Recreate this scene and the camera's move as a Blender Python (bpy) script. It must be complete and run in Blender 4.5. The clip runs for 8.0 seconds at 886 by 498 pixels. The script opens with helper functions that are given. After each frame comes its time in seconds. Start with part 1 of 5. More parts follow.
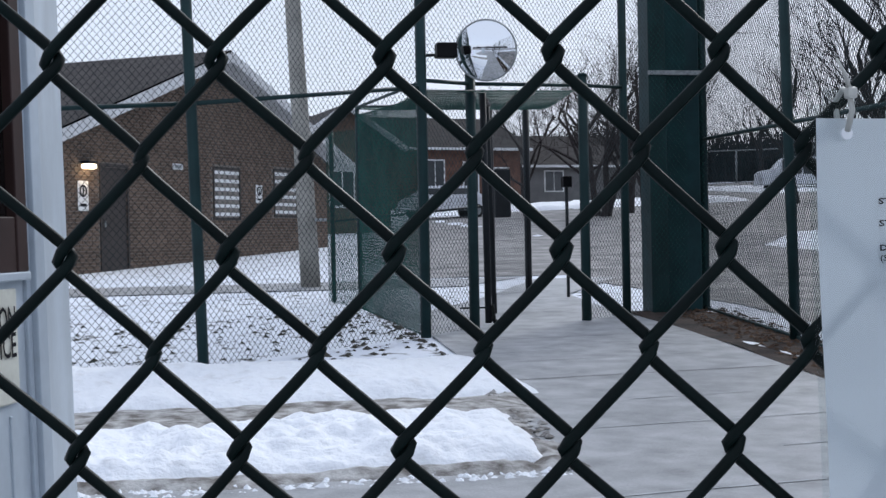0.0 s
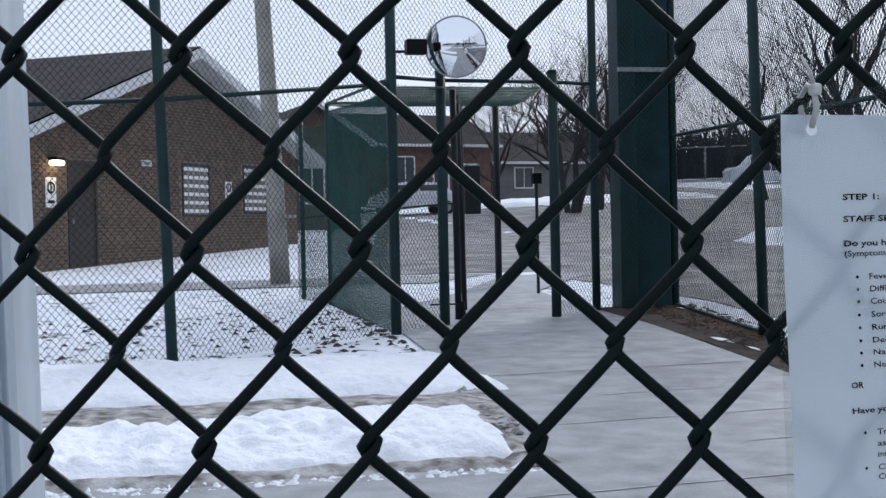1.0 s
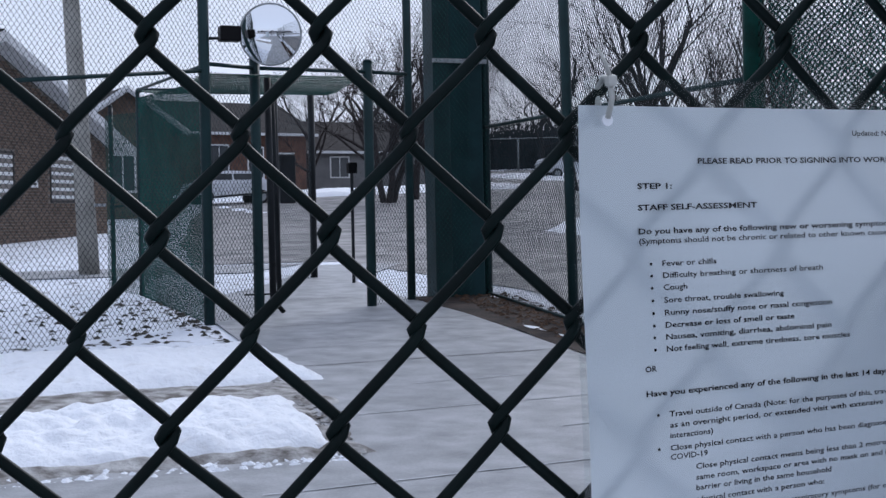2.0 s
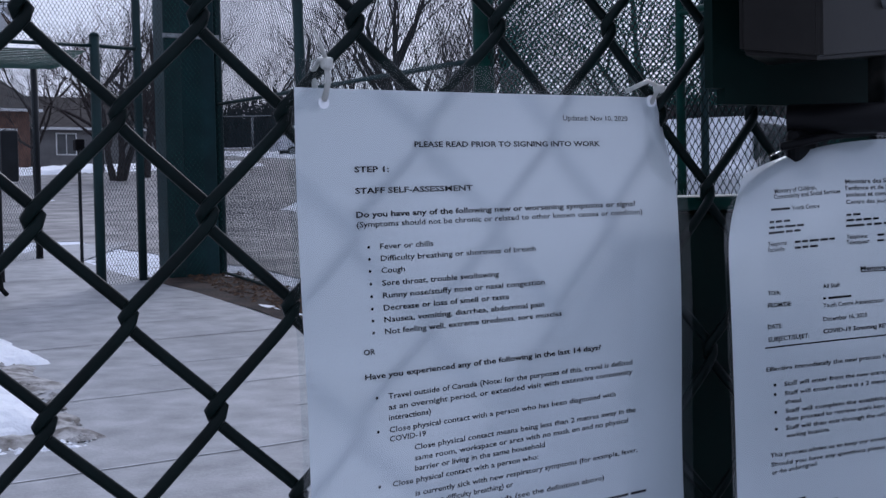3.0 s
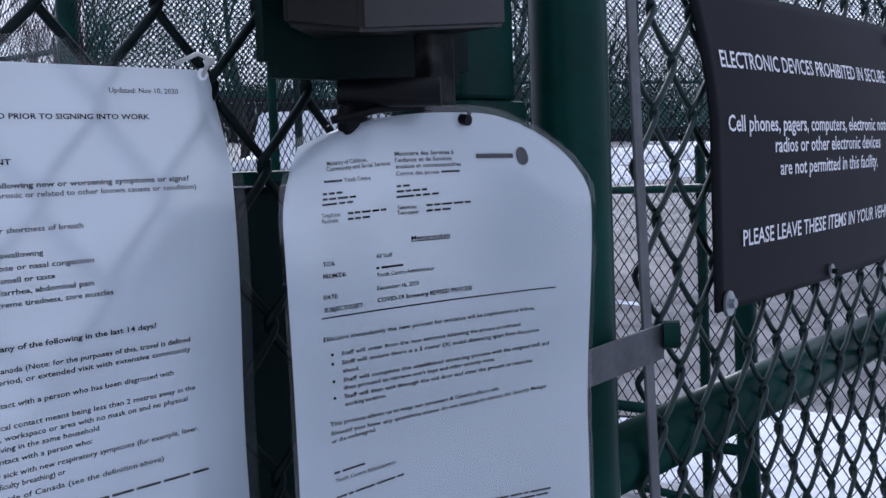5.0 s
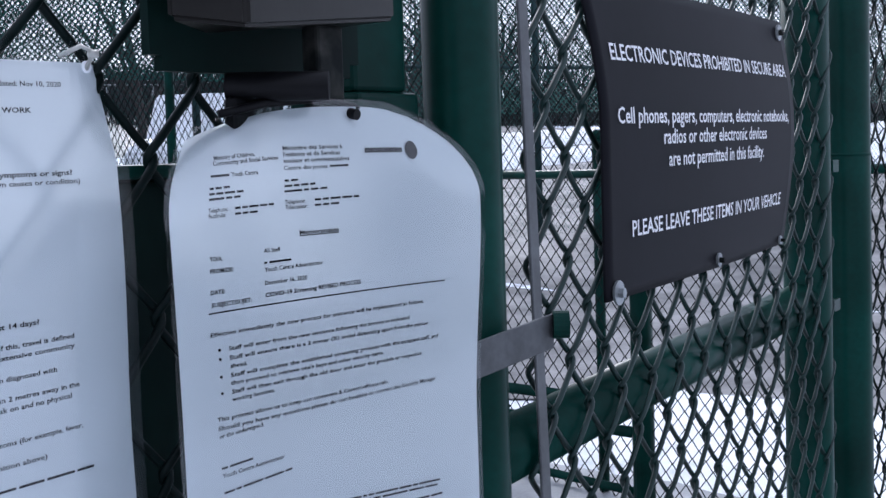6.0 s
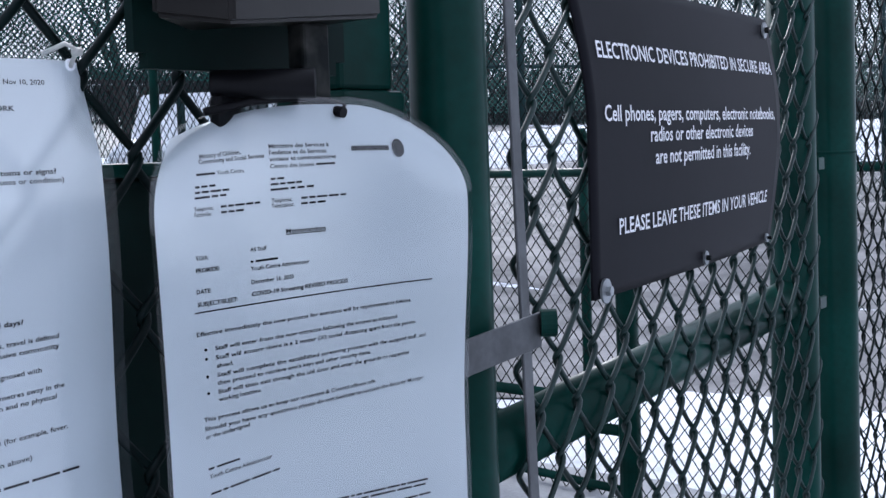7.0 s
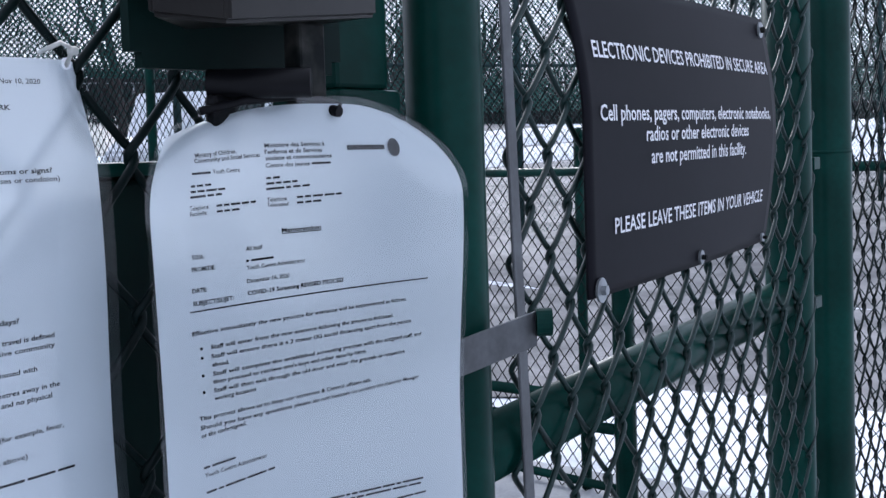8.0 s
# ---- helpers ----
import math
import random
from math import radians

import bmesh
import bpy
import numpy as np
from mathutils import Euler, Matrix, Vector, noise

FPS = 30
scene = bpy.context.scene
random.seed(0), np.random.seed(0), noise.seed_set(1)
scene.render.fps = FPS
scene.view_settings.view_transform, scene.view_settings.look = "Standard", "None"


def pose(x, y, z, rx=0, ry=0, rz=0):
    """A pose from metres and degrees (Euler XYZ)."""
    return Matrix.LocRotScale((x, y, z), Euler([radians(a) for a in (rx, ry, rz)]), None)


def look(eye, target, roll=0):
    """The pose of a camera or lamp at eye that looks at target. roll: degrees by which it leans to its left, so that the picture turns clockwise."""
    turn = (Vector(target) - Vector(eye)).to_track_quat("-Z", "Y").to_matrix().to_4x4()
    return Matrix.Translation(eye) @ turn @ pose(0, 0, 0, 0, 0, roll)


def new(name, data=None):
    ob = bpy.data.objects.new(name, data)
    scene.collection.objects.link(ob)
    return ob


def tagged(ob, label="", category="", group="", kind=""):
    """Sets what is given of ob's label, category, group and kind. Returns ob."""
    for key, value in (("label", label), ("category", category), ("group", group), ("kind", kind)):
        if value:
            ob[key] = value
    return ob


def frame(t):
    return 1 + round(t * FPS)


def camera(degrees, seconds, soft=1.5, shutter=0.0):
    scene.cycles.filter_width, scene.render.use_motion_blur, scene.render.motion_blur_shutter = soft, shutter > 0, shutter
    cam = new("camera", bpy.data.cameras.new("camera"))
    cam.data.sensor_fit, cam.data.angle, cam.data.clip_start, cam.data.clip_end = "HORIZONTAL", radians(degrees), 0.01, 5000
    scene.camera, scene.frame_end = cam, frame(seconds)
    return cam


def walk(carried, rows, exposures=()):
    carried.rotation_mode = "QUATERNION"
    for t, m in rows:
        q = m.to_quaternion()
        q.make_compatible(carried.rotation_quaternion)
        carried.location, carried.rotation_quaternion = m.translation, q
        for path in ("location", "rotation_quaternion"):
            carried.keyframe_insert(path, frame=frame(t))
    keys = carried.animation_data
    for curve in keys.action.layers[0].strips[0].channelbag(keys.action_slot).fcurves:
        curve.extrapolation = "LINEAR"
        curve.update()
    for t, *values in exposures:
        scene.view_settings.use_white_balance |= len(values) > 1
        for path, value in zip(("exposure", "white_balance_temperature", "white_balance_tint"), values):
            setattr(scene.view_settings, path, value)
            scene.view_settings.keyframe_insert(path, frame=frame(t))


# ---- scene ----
cam = camera(36.0, 8.0)
EYE = 1.7
ROWS = [
    (0.0, 0.0000, 0.0000, -0.0000, -11.616, -0.418, 1.151),
    (0.5, -0.0000, 0.0006, -0.0000, -11.972, -0.450, 1.143),
    (1.0, 0.0019, 0.0006, -0.0002, -12.868, -0.587, 1.202),
    (1.2, 0.0032, 0.0009, 0.0001, -13.970, -0.708, 1.267),
    (2.3, 0.0110, 0.0003, -0.0015, -23.848, -1.441, 1.065),
    (2.5, 0.0136, 0.0015, -0.0012, -26.194, -1.684, 1.129),
    (3.0, 0.0177, 0.0019, 0.0009, -31.673, -2.306, 1.171),
    (3.5, 0.0215, 0.0013, -0.0024, -36.457, -2.458, 1.336),
    (4.0, 0.0271, -0.0009, -0.0093, -40.983, -2.299, 1.683),
    (4.5, 0.0341, -0.0062, -0.0081, -44.555, -2.774, 1.797),
    (5.0, 0.0383, -0.0069, -0.0097, -48.449, -3.029, 2.013),
    (5.2, 0.0378, -0.0069, -0.0086, -49.805, -3.198, 1.865),
    (6.3, 0.0413, -0.0149, -0.0039, -52.945, -3.918, 1.917),
    (6.5, 0.0415, -0.0136, -0.0049, -53.047, -3.900, 1.968),
    (7.0, 0.0429, -0.0104, -0.0050, -53.247, -3.900, 1.950),
    (7.5, 0.0428, -0.0111, -0.0051, -53.329, -3.895, 1.977),
    (8.0, 0.0424, -0.0113, -0.0048, -53.399, -3.947, 1.883),
]
walk(cam, [(t, pose(x, y, EYE + z, 90 + pitch, roll, yaw)) for t, x, y, z, yaw, pitch, roll in ROWS],
     [(0.0, 0.03, 5900, 9), (1.2, 0.01, 5850, 9), (2.4, -0.14, 5600, 15), (3.5, -0.19, 5500, 18), (4.6, 0.0, 5500, 18), (5.3, 0.32, 5600, 17), (6.4, 0.64, 5700, 13), (8.0, 0.64, 5700, 13)])

# ---- light: a bright overcast winter sky ----
world = bpy.data.worlds.new("overcast")
scene.world = world
world.use_nodes = True
wn, wl = world.node_tree.nodes, world.node_tree.links
sky = wn.new("ShaderNodeTexSky")
sky.sky_type = "NISHITA"
sky.sun_disc = False
sky.sun_elevation, sky.sun_rotation = radians(33), radians(35)
sky.air_density, sky.dust_density = 1.0, 2.0
cloud = wn.new("ShaderNodeMix")
cloud.data_type = "RGBA"
cloud.inputs[0].default_value = 0.88
cloud.inputs[7].default_value = (8.3, 8.6, 9.6, 1)
wl.new(sky.outputs[0], cloud.inputs[6])
bgn = wn["Background"]
bgn.inputs[1].default_value = 0.1
wl.new(cloud.outputs[2], bgn.inputs[0])
sun = new("sun", bpy.data.lights.new("sun", "SUN"))
sun.data.energy, sun.data.angle, sun.data.color = 1.4, radians(14), (1.0, 0.96, 0.9)
sun.matrix_world = look((12, 14, 12), (0, 0, 0))


# ---- materials ----
def mat(name, colour, rough=0.6, metal=0.0, var=0.25, scale=8.0, fine=60.0, bump=0.0, second=None, bias=0.5, spec=None, coords="Object", edge=0.15, dist=None):
    """Surface with coarse stains, fine grain and relief."""
    m = bpy.data.materials.new(name)
    m.use_nodes = True
    n, l = m.node_tree.nodes, m.node_tree.links
    b = n["Principled BSDF"]
    tc = n.new("ShaderNodeTexCoord")
    n1, n2 = n.new("ShaderNodeTexNoise"), n.new("ShaderNodeTexNoise")
    n1.inputs["Scale"].default_value, n2.inputs["Scale"].default_value = scale, fine
    n1.inputs["Detail"].default_value, n2.inputs["Detail"].default_value = 5, 3
    for k in (n1, n2):
        l.new(tc.outputs[coords], k.inputs["Vector"])
    ramp = n.new("ShaderNodeValToRGB")
    dark = second or tuple(c * (1 - var) for c in colour)
    light = colour if second else tuple(min(1, c * (1 + var * 0.5)) for c in colour)
    ramp.color_ramp.elements[0].color, ramp.color_ramp.elements[1].color = (*dark, 1), (*light, 1)
    ramp.color_ramp.elements[0].position, ramp.color_ramp.elements[1].position = bias - edge, bias + edge
    l.new(n1.outputs[0], ramp.inputs[0])
    mix = n.new("ShaderNodeMix")
    mix.data_type, mix.blend_type = "RGBA", "MULTIPLY"
    mix.inputs[0].default_value = 0.5
    r2 = n.new("ShaderNodeMapRange")
    r2.inputs[1].default_value, r2.inputs[2].default_value = 0.3, 0.7
    r2.inputs[3].default_value, r2.inputs[4].default_value = 1 - var, 1.0
    l.new(n2.outputs[0], r2.inputs[0])
    l.new(ramp.outputs[0], mix.inputs[6])
    l.new(r2.outputs[0], mix.inputs[7])
    l.new(mix.outputs[2], b.inputs["Base Color"])
    b.inputs["Roughness"].default_value, b.inputs["Metallic"].default_value = rough, metal
    if spec is not None:
        b.inputs["Specular IOR Level"].default_value = spec
    if bump:
        bp = n.new("ShaderNodeBump")
        bp.inputs["Strength"].default_value, bp.inputs["Distance"].default_value = bump, dist or (0.01 if fine < 100 else 0.0005)
        l.new(n2.outputs[0], bp.inputs["Height"])
        l.new(bp.outputs[0], b.inputs["Normal"])
    return m


def per_piece(m, amount=0.25):
    """Lets each separate piece differ a little in value."""
    n, l = m.node_tree.nodes, m.node_tree.links
    b = n["Principled BSDF"]
    src = b.inputs["Base Color"].links[0].from_socket
    info, geo = n.new("ShaderNodeObjectInfo"), n.new("ShaderNodeNewGeometry")
    add, rng, mul = n.new("ShaderNodeMath"), n.new("ShaderNodeMapRange"), n.new("ShaderNodeMix")
    l.new(info.outputs["Random"], add.inputs[0])
    l.new(geo.outputs["Random Per Island"], add.inputs[1])
    rng.inputs[2].default_value = 2
    rng.inputs[3].default_value, rng.inputs[4].default_value = 1 - amount, 1 + amount
    l.new(add.outputs[0], rng.inputs[0])
    mul.data_type, mul.blend_type = "RGBA", "MULTIPLY"
    mul.inputs[0].default_value = 1
    l.new(src, mul.inputs[6])
    l.new(rng.outputs[0], mul.inputs[7])
    l.new(mul.outputs[2], b.inputs["Base Color"])
    return m


VINYL_BLACK = mat("black_green_vinyl_wire", (0.003, 0.0085, 0.008), 0.42, var=0.4, scale=40, fine=300, bump=0.15, spec=0.1)
# Lit copy of the vinyl above: lighter, greener colour stands in for brighter exposure.
VINYL_GREEN_LIT = mat("green_vinyl_wire_lit_tone", (0.006, 0.021, 0.0185), 0.4, var=0.35, scale=30, fine=250, bump=0.1, spec=0.25)
WIRE_FAR = mat("weathered_dark_green_wire", (0.012, 0.024, 0.027), 0.6, var=0.3, scale=2, fine=30, spec=0.2)
WIRE_TEAL = mat("teal_green_wire", (0.008, 0.068, 0.056), 0.5, var=0.3, scale=2, fine=30, spec=0.2)
GREEN_PIPE = mat("green_painted_steel", (0.003, 0.032, 0.0245), 0.35, var=0.4, scale=7, fine=120, bump=0.08, spec=0.08)
POST_FAR = mat("dull_green_post_paint", (0.013, 0.035, 0.037), 0.5, var=0.25, scale=3, fine=40, spec=0.2)
POST_DARK = mat("dark_gate_post_paint", (0.014, 0.017, 0.02), 0.5, var=0.3, scale=3, fine=40, spec=0.2)
PILLAR = mat("teal_green_cladding", (0.010, 0.036, 0.04), 0.5, var=0.3, scale=2.5, fine=25, spec=0.2)
STEEL = mat("galvanised_steel", (0.33, 0.35, 0.36), 0.42, 0.75, var=0.3, scale=25, fine=200, bump=0.1)
TENSION = mat("weathered_tension_bar", (0.09, 0.095, 0.1), 0.5, 0.4, var=0.35, scale=30, fine=200, bump=0.2)
RUST = mat("rusting_dark_steel", (0.045, 0.045, 0.04), 0.7, 0.1, var=0.4, scale=60, fine=220, bump=0.3, second=(0.006, 0.008, 0.008), bias=0.6, spec=0.1)
BOX_GREY = mat("dark_grey_cast_metal", (0.0115, 0.0105, 0.0095), 0.35, 0.0, var=0.25, scale=30, fine=250, bump=0.05, spec=0.12)
PLATE = mat("dark_green_plate", (0.003, 0.012, 0.010), 0.6, var=0.25, scale=12, fine=120, spec=0.08)
BLACK = mat("black_plastic", (0.004, 0.004, 0.005), 0.45, var=0.2, scale=30, fine=200, spec=0.12)
SIGN_BLACK = mat("charcoal_sign_plastic", (0.0075, 0.0075, 0.010), 0.5, var=0.18, scale=6, fine=80, spec=0.06)
SIGN_WHITE = mat("white_sign_lettering", (0.72, 0.72, 0.74), 0.5, var=0.1, scale=40, fine=200)
INK = mat("printed_black_ink", (0.012, 0.012, 0.016), 0.8, var=0.2, scale=300, fine=900, spec=0.1)
TIE = mat("translucent_nylon_tie", (0.5, 0.5, 0.46), 0.4, var=0.15, scale=60, fine=300)
WHITE_PAINT = mat("white_painted_board", (0.46, 0.52, 0.58), 0.5, var=0.12, scale=3, fine=40)
BROWN_FRAME = mat("dark_brown_window_frame", (0.035, 0.018, 0.016), 0.5, var=0.25, scale=5, fine=60, spec=0.2)
DARK_GLASS = mat("dark_office_window_glass", (0.01, 0.008, 0.008), 0.08, var=0.1)
CREAM = mat("cream_sign_board", (0.66, 0.66, 0.58), 0.5, var=0.1, scale=10, fine=80)
CONCRETE = mat("worn_wet_concrete", (0.45, 0.455, 0.465), 0.5, var=0.34, scale=3.6, fine=55, bump=0.3, second=(0.25, 0.258, 0.263), bias=0.49, spec=0.3, edge=0.22)
ASPHALT = mat("salted_grey_asphalt", (0.33, 0.318, 0.31), 0.65, var=0.4, scale=1.1, fine=22, bump=0.5, second=(0.13, 0.128, 0.128), bias=0.49, spec=0.3, edge=0.13)
MUD = mat("muddy_leaf_litter", (0.07, 0.05, 0.04), 0.9, var=0.5, scale=3, fine=35, bump=0.8, second=(0.025, 0.02, 0.018), spec=0.2)
SNOW = mat("packed_snow", (0.9, 0.92, 0.95), 0.75, var=0.12, scale=4.5, fine=11, bump=0.8, second=(0.76, 0.765, 0.775), bias=0.33, dist=0.045, edge=0.08)
DIRTY = mat("sandy_dirty_snow", (0.55, 0.54, 0.52), 0.8, var=0.4, scale=7, fine=40, bump=0.9, second=(0.13, 0.115, 0.1), bias=0.5)
BRICK = per_piece(mat("brown_clay_brick", (0.135, 0.098, 0.074), 0.85, var=0.3, scale=3, fine=30, spec=0.2), 0.3)
BRICK_RED = per_piece(mat("red_brown_brick", (0.14, 0.076, 0.056), 0.85, var=0.3, scale=3, fine=30, spec=0.2), 0.25)
MORTAR = mat("pale_mortar", (0.2, 0.18, 0.16), 0.9, var=0.2, scale=4, fine=40)
SHINGLE = per_piece(mat("dark_brown_shingles", (0.042, 0.037, 0.036), 0.9, var=0.3, scale=3, fine=30, spec=0.2), 0.3)
FASCIA = mat("pale_grey_fascia", (0.6, 0.61, 0.62), 0.5, var=0.1, scale=3, fine=30)
DOOR_BROWN = mat("brown_steel_door", (0.045, 0.038, 0.035), 0.5, var=0.15, scale=3, fine=40, spec=0.2)
WIN_GLASS = mat("dim_window_glass", (0.05, 0.055, 0.06), 0.1, var=0.15, scale=2)
WIN_SLAT = mat("white_window_bars", (0.72, 0.73, 0.72), 0.5, var=0.1, scale=6, fine=60)
POLE = mat("grey_concrete_pole", (0.3, 0.29, 0.26), 0.8, var=0.2, scale=3, fine=45, bump=0.2)
BARK = mat("bare_winter_bark", (0.04, 0.034, 0.034), 0.9, var=0.35, scale=6, fine=40, spec=0.2)
WOODS = mat("distant_bare_woods", (0.04, 0.037, 0.04), 0.95, var=0.3, scale=0.6, fine=8, spec=0.1)
EVERGREEN = mat("dark_evergreen", (0.018, 0.022, 0.02), 0.9, var=0.4, scale=1, fine=12, spec=0.1)
SIDING = mat("grey_siding", (0.16, 0.16, 0.16), 0.7, var=0.15, scale=2, fine=20)
CAR_WHITE = mat("white_car_paint", (0.7, 0.72, 0.76), 0.25, var=0.08, scale=2, fine=20)
TYRE = mat("black_tyre_rubber", (0.015, 0.015, 0.016), 0.8, var=0.2, scale=10, fine=60)
RED_LAMP = mat("red_tail_lens", (0.35, 0.02, 0.02), 0.3, var=0.1)
GRASS = mat("dead_winter_grass", (0.055, 0.05, 0.038), 0.9, var=0.4, scale=4, fine=60)

# snowy lawn: snow with frozen turf and soil showing through in patches
LAWN = mat("thin_snow_on_turf", (0.78, 0.81, 0.87), 0.8, var=0.15, scale=4.2, fine=24, bump=0.5, second=(0.07, 0.066, 0.05), bias=0.36, edge=0.06, dist=0.03)

MIRROR = bpy.data.materials.new("convex_mirror_face")
MIRROR.use_nodes = True
pb = MIRROR.node_tree.nodes["Principled BSDF"]
pb.inputs["Base Color"].default_value, pb.inputs["Metallic"].default_value, pb.inputs["Roughness"].default_value = (0.86, 0.88, 0.9, 1), 1.0, 0.04

CLEAR = bpy.data.materials.new("clear_laminate")
CLEAR.use_nodes = True
cn, cl = CLEAR.node_tree.nodes, CLEAR.node_tree.links
tr, gl, mx = cn.new("ShaderNodeBsdfTransparent"), cn.new("ShaderNodeBsdfGlossy"), cn.new("ShaderNodeMixShader")
tr.inputs[0].default_value = (0.86, 0.9, 0.9, 1)
gl.inputs["Roughness"].default_value = 0.12
mx.inputs[0].default_value = 0.07
cl.new(tr.outputs[0], mx.inputs[1])
cl.new(gl.outputs[0], mx.inputs[2])
cl.new(mx.outputs[0], cn["Material Output"].inputs[0])


def paper_material():
    m = bpy.data.materials.new("laminated_white_paper")
    m.use_nodes = True
    n, l = m.node_tree.nodes, m.node_tree.links
    b = n["Principled BSDF"]
    tc, ns, rp = n.new("ShaderNodeTexCoord"), n.new("ShaderNodeTexNoise"), n.new("ShaderNodeValToRGB")
    ns.inputs["Scale"].default_value, ns.inputs["Detail"].default_value = 14, 4
    l.new(tc.outputs["Object"], ns.inputs["Vector"])
    rp.color_ramp.elements[0].color, rp.color_ramp.elements[1].color = (0.665, 0.685, 0.725, 1), (0.735, 0.745, 0.768, 1)
    l.new(ns.outputs[0], rp.inputs[0])
    l.new(rp.outputs[0], b.inputs["Base Color"])
    b.inputs["Roughness"].default_value = 0.32
    tl, mixs = n.new("ShaderNodeBsdfTranslucent"), n.new("ShaderNodeMixShader")
    tl.inputs[0].default_value = (0.75, 0.78, 0.85, 1)
    mixs.inputs[0].default_value = 0.33
    l.new(b.outputs[0], mixs.inputs[1])
    l.new(tl.outputs[0], mixs.inputs[2])
    l.new(mixs.outputs[0], n["Material Output"].inputs[0])
    return m


PAPER = paper_material()

LAMP_GLOW = bpy.data.materials.new("lit_wall_lamp_lens")
LAMP_GLOW.use_nodes = True
le = LAMP_GLOW.node_tree.nodes["Principled BSDF"]
le.inputs["Emission Color"].default_value, le.inputs["Emission Strength"].default_value = (1, 0.78, 0.5, 1), 7.0


# ---- building helpers ----
def finish(ob, material, smooth=False):
    ob.data.materials.append(material)
    if smooth:
        ob.data.shade_smooth()
    return ob


def mesh_from(bm, name):
    me = bpy.data.meshes.new(name)
    bm.to_mesh(me)
    bm.free()
    return me


def part(name, bm, material, parent, label="", smooth=False):
    """One mesh object from a bmesh, under a thing or a part."""
    ob = new(name, bm if isinstance(bm, bpy.types.Mesh) else mesh_from(bm, name))
    finish(ob, material, smooth)
    ob.parent = parent
    if label:
        ob["label"] = label
    return ob


def thing(name, label, category, group="", kind="", at=(0, 0, 0), rz=0):
    e = new(name)
    e.matrix_basis = pose(*at, 0, 0, rz)
    return tagged(e, label, category, group, kind)


def box(x0, x1, y0, y1, z0, z1, bevel=0.0, seg=2, bm=None):
    b = bm or bmesh.new()
    made = bmesh.ops.create_cube(b, size=1)["verts"]
    for v in made:
        v.co = Vector(((x0 + x1) / 2 + v.co.x * (x1 - x0), (y0 + y1) / 2 + v.co.y * (y1 - y0), (z0 + z1) / 2 + v.co.z * (z1 - z0)))
    if bevel:
        edges = list({e for v in made for e in v.link_edges})
        bmesh.ops.bevel(b, geom=edges, offset=bevel, segments=seg, affect="EDGES", profile=0.5)
    return b


def tube(points, radius, sides=10, bm=None, caps=True, r2=None):
    """A round bar along a line of points."""
    b = bm or bmesh.new()
    pts = [Vector(p) for p in points]
    rings = []
    up = None
    for i, p in enumerate(pts):
        d = (pts[min(i + 1, len(pts) - 1)] - pts[max(i - 1, 0)]).normalized()
        if up is None:
            up = Vector((0, 0, 1)) if abs(d.z) < 0.9 else Vector((1, 0, 0))
        s = d.cross(up).normalized()
        up = s.cross(d).normalized()
        r = radius if r2 is None else radius + (r2 - radius) * i / (len(pts) - 1)
        rings.append([b.verts.new(p + r * (math.cos(a) * s + math.sin(a) * up)) for a in (2 * math.pi * k / sides for k in range(sides))])
    for a, c in zip(rings, rings[1:]):
        for k in range(sides):
            b.faces.new((a[k], a[(k + 1) % sides], c[(k + 1) % sides], c[k]))
    if caps:
        b.faces.new(rings[0][::-1])
        b.faces.new(rings[-1])
    return b


def disc(centre, axis, radius, depth, sides=24, bevel=0.0):
    c, a = Vector(centre), Vector(axis).normalized()
    return tube([c - a * depth / 2, c - a * depth / 2 * 0.98, c + a * depth / 2 * 0.98, c + a * depth / 2], radius, sides)


def gz(x, y):
    """Height of the ground, which climbs gently away from the gate."""
    yy = min(max(y, -20), 120)
    return 0.036 * yy + 0.0001 * yy * abs(yy) + 0.03 * min(max(0, x - 12), 90)


def sheet(name, xs, ys, height, material, label, category, kind="structure", skirt=0.0):
    """A ground sheet over a grid of xs by ys."""
    verts = [(x, y, height(x, y)) for y in ys for x in xs]
    n = len(xs)
    faces = [(j * n + i, j * n + i + 1, (j + 1) * n + i + 1, (j + 1) * n + i) for j in range(len(ys) - 1) for i in range(n - 1)]
    me = bpy.data.meshes.new(name)
    me.from_pydata(verts, [], faces)
    ob = new(name, me)
    finish(ob, material, True)
    return tagged(ob, label, category, "", kind)


def strip(name, outline, lift, material, label, category, step=0.5, rough=0.0, kind="structure", thick=0.0):
    """A patch of ground with the given left and right edges [(y, x_left, x_right), ...]."""
    ys = np.arange(outline[0][0], outline[-1][0] + step * 0.5, step)
    oy = [o[0] for o in outline]
    ncol = 24
    verts, faces = [], []
    for y in ys:
        a, b = np.interp(y, oy, [o[1] for o in outline]), np.interp(y, oy, [o[2] for o in outline])
        for k in range(ncol + 1):
            x = a + (b - a) * k / ncol
            e = 0.15 * noise.noise((x * 0.8, y * 0.8, 3.0)) * rough * (1 if k in (0, ncol) else 0)
            verts.append((x + e, y, gz(x, y) + lift))
    n = ncol + 1
    for j in range(len(ys) - 1):
        for i in range(ncol):
            faces.append((j * n + i, j * n + i + 1, (j + 1) * n + i + 1, (j + 1) * n + i))
    me = bpy.data.meshes.new(name)
    me.from_pydata(verts, [], faces)
    ob = new(name, me)
    finish(ob, material, True)
    return tagged(ob, label, category, "", kind)


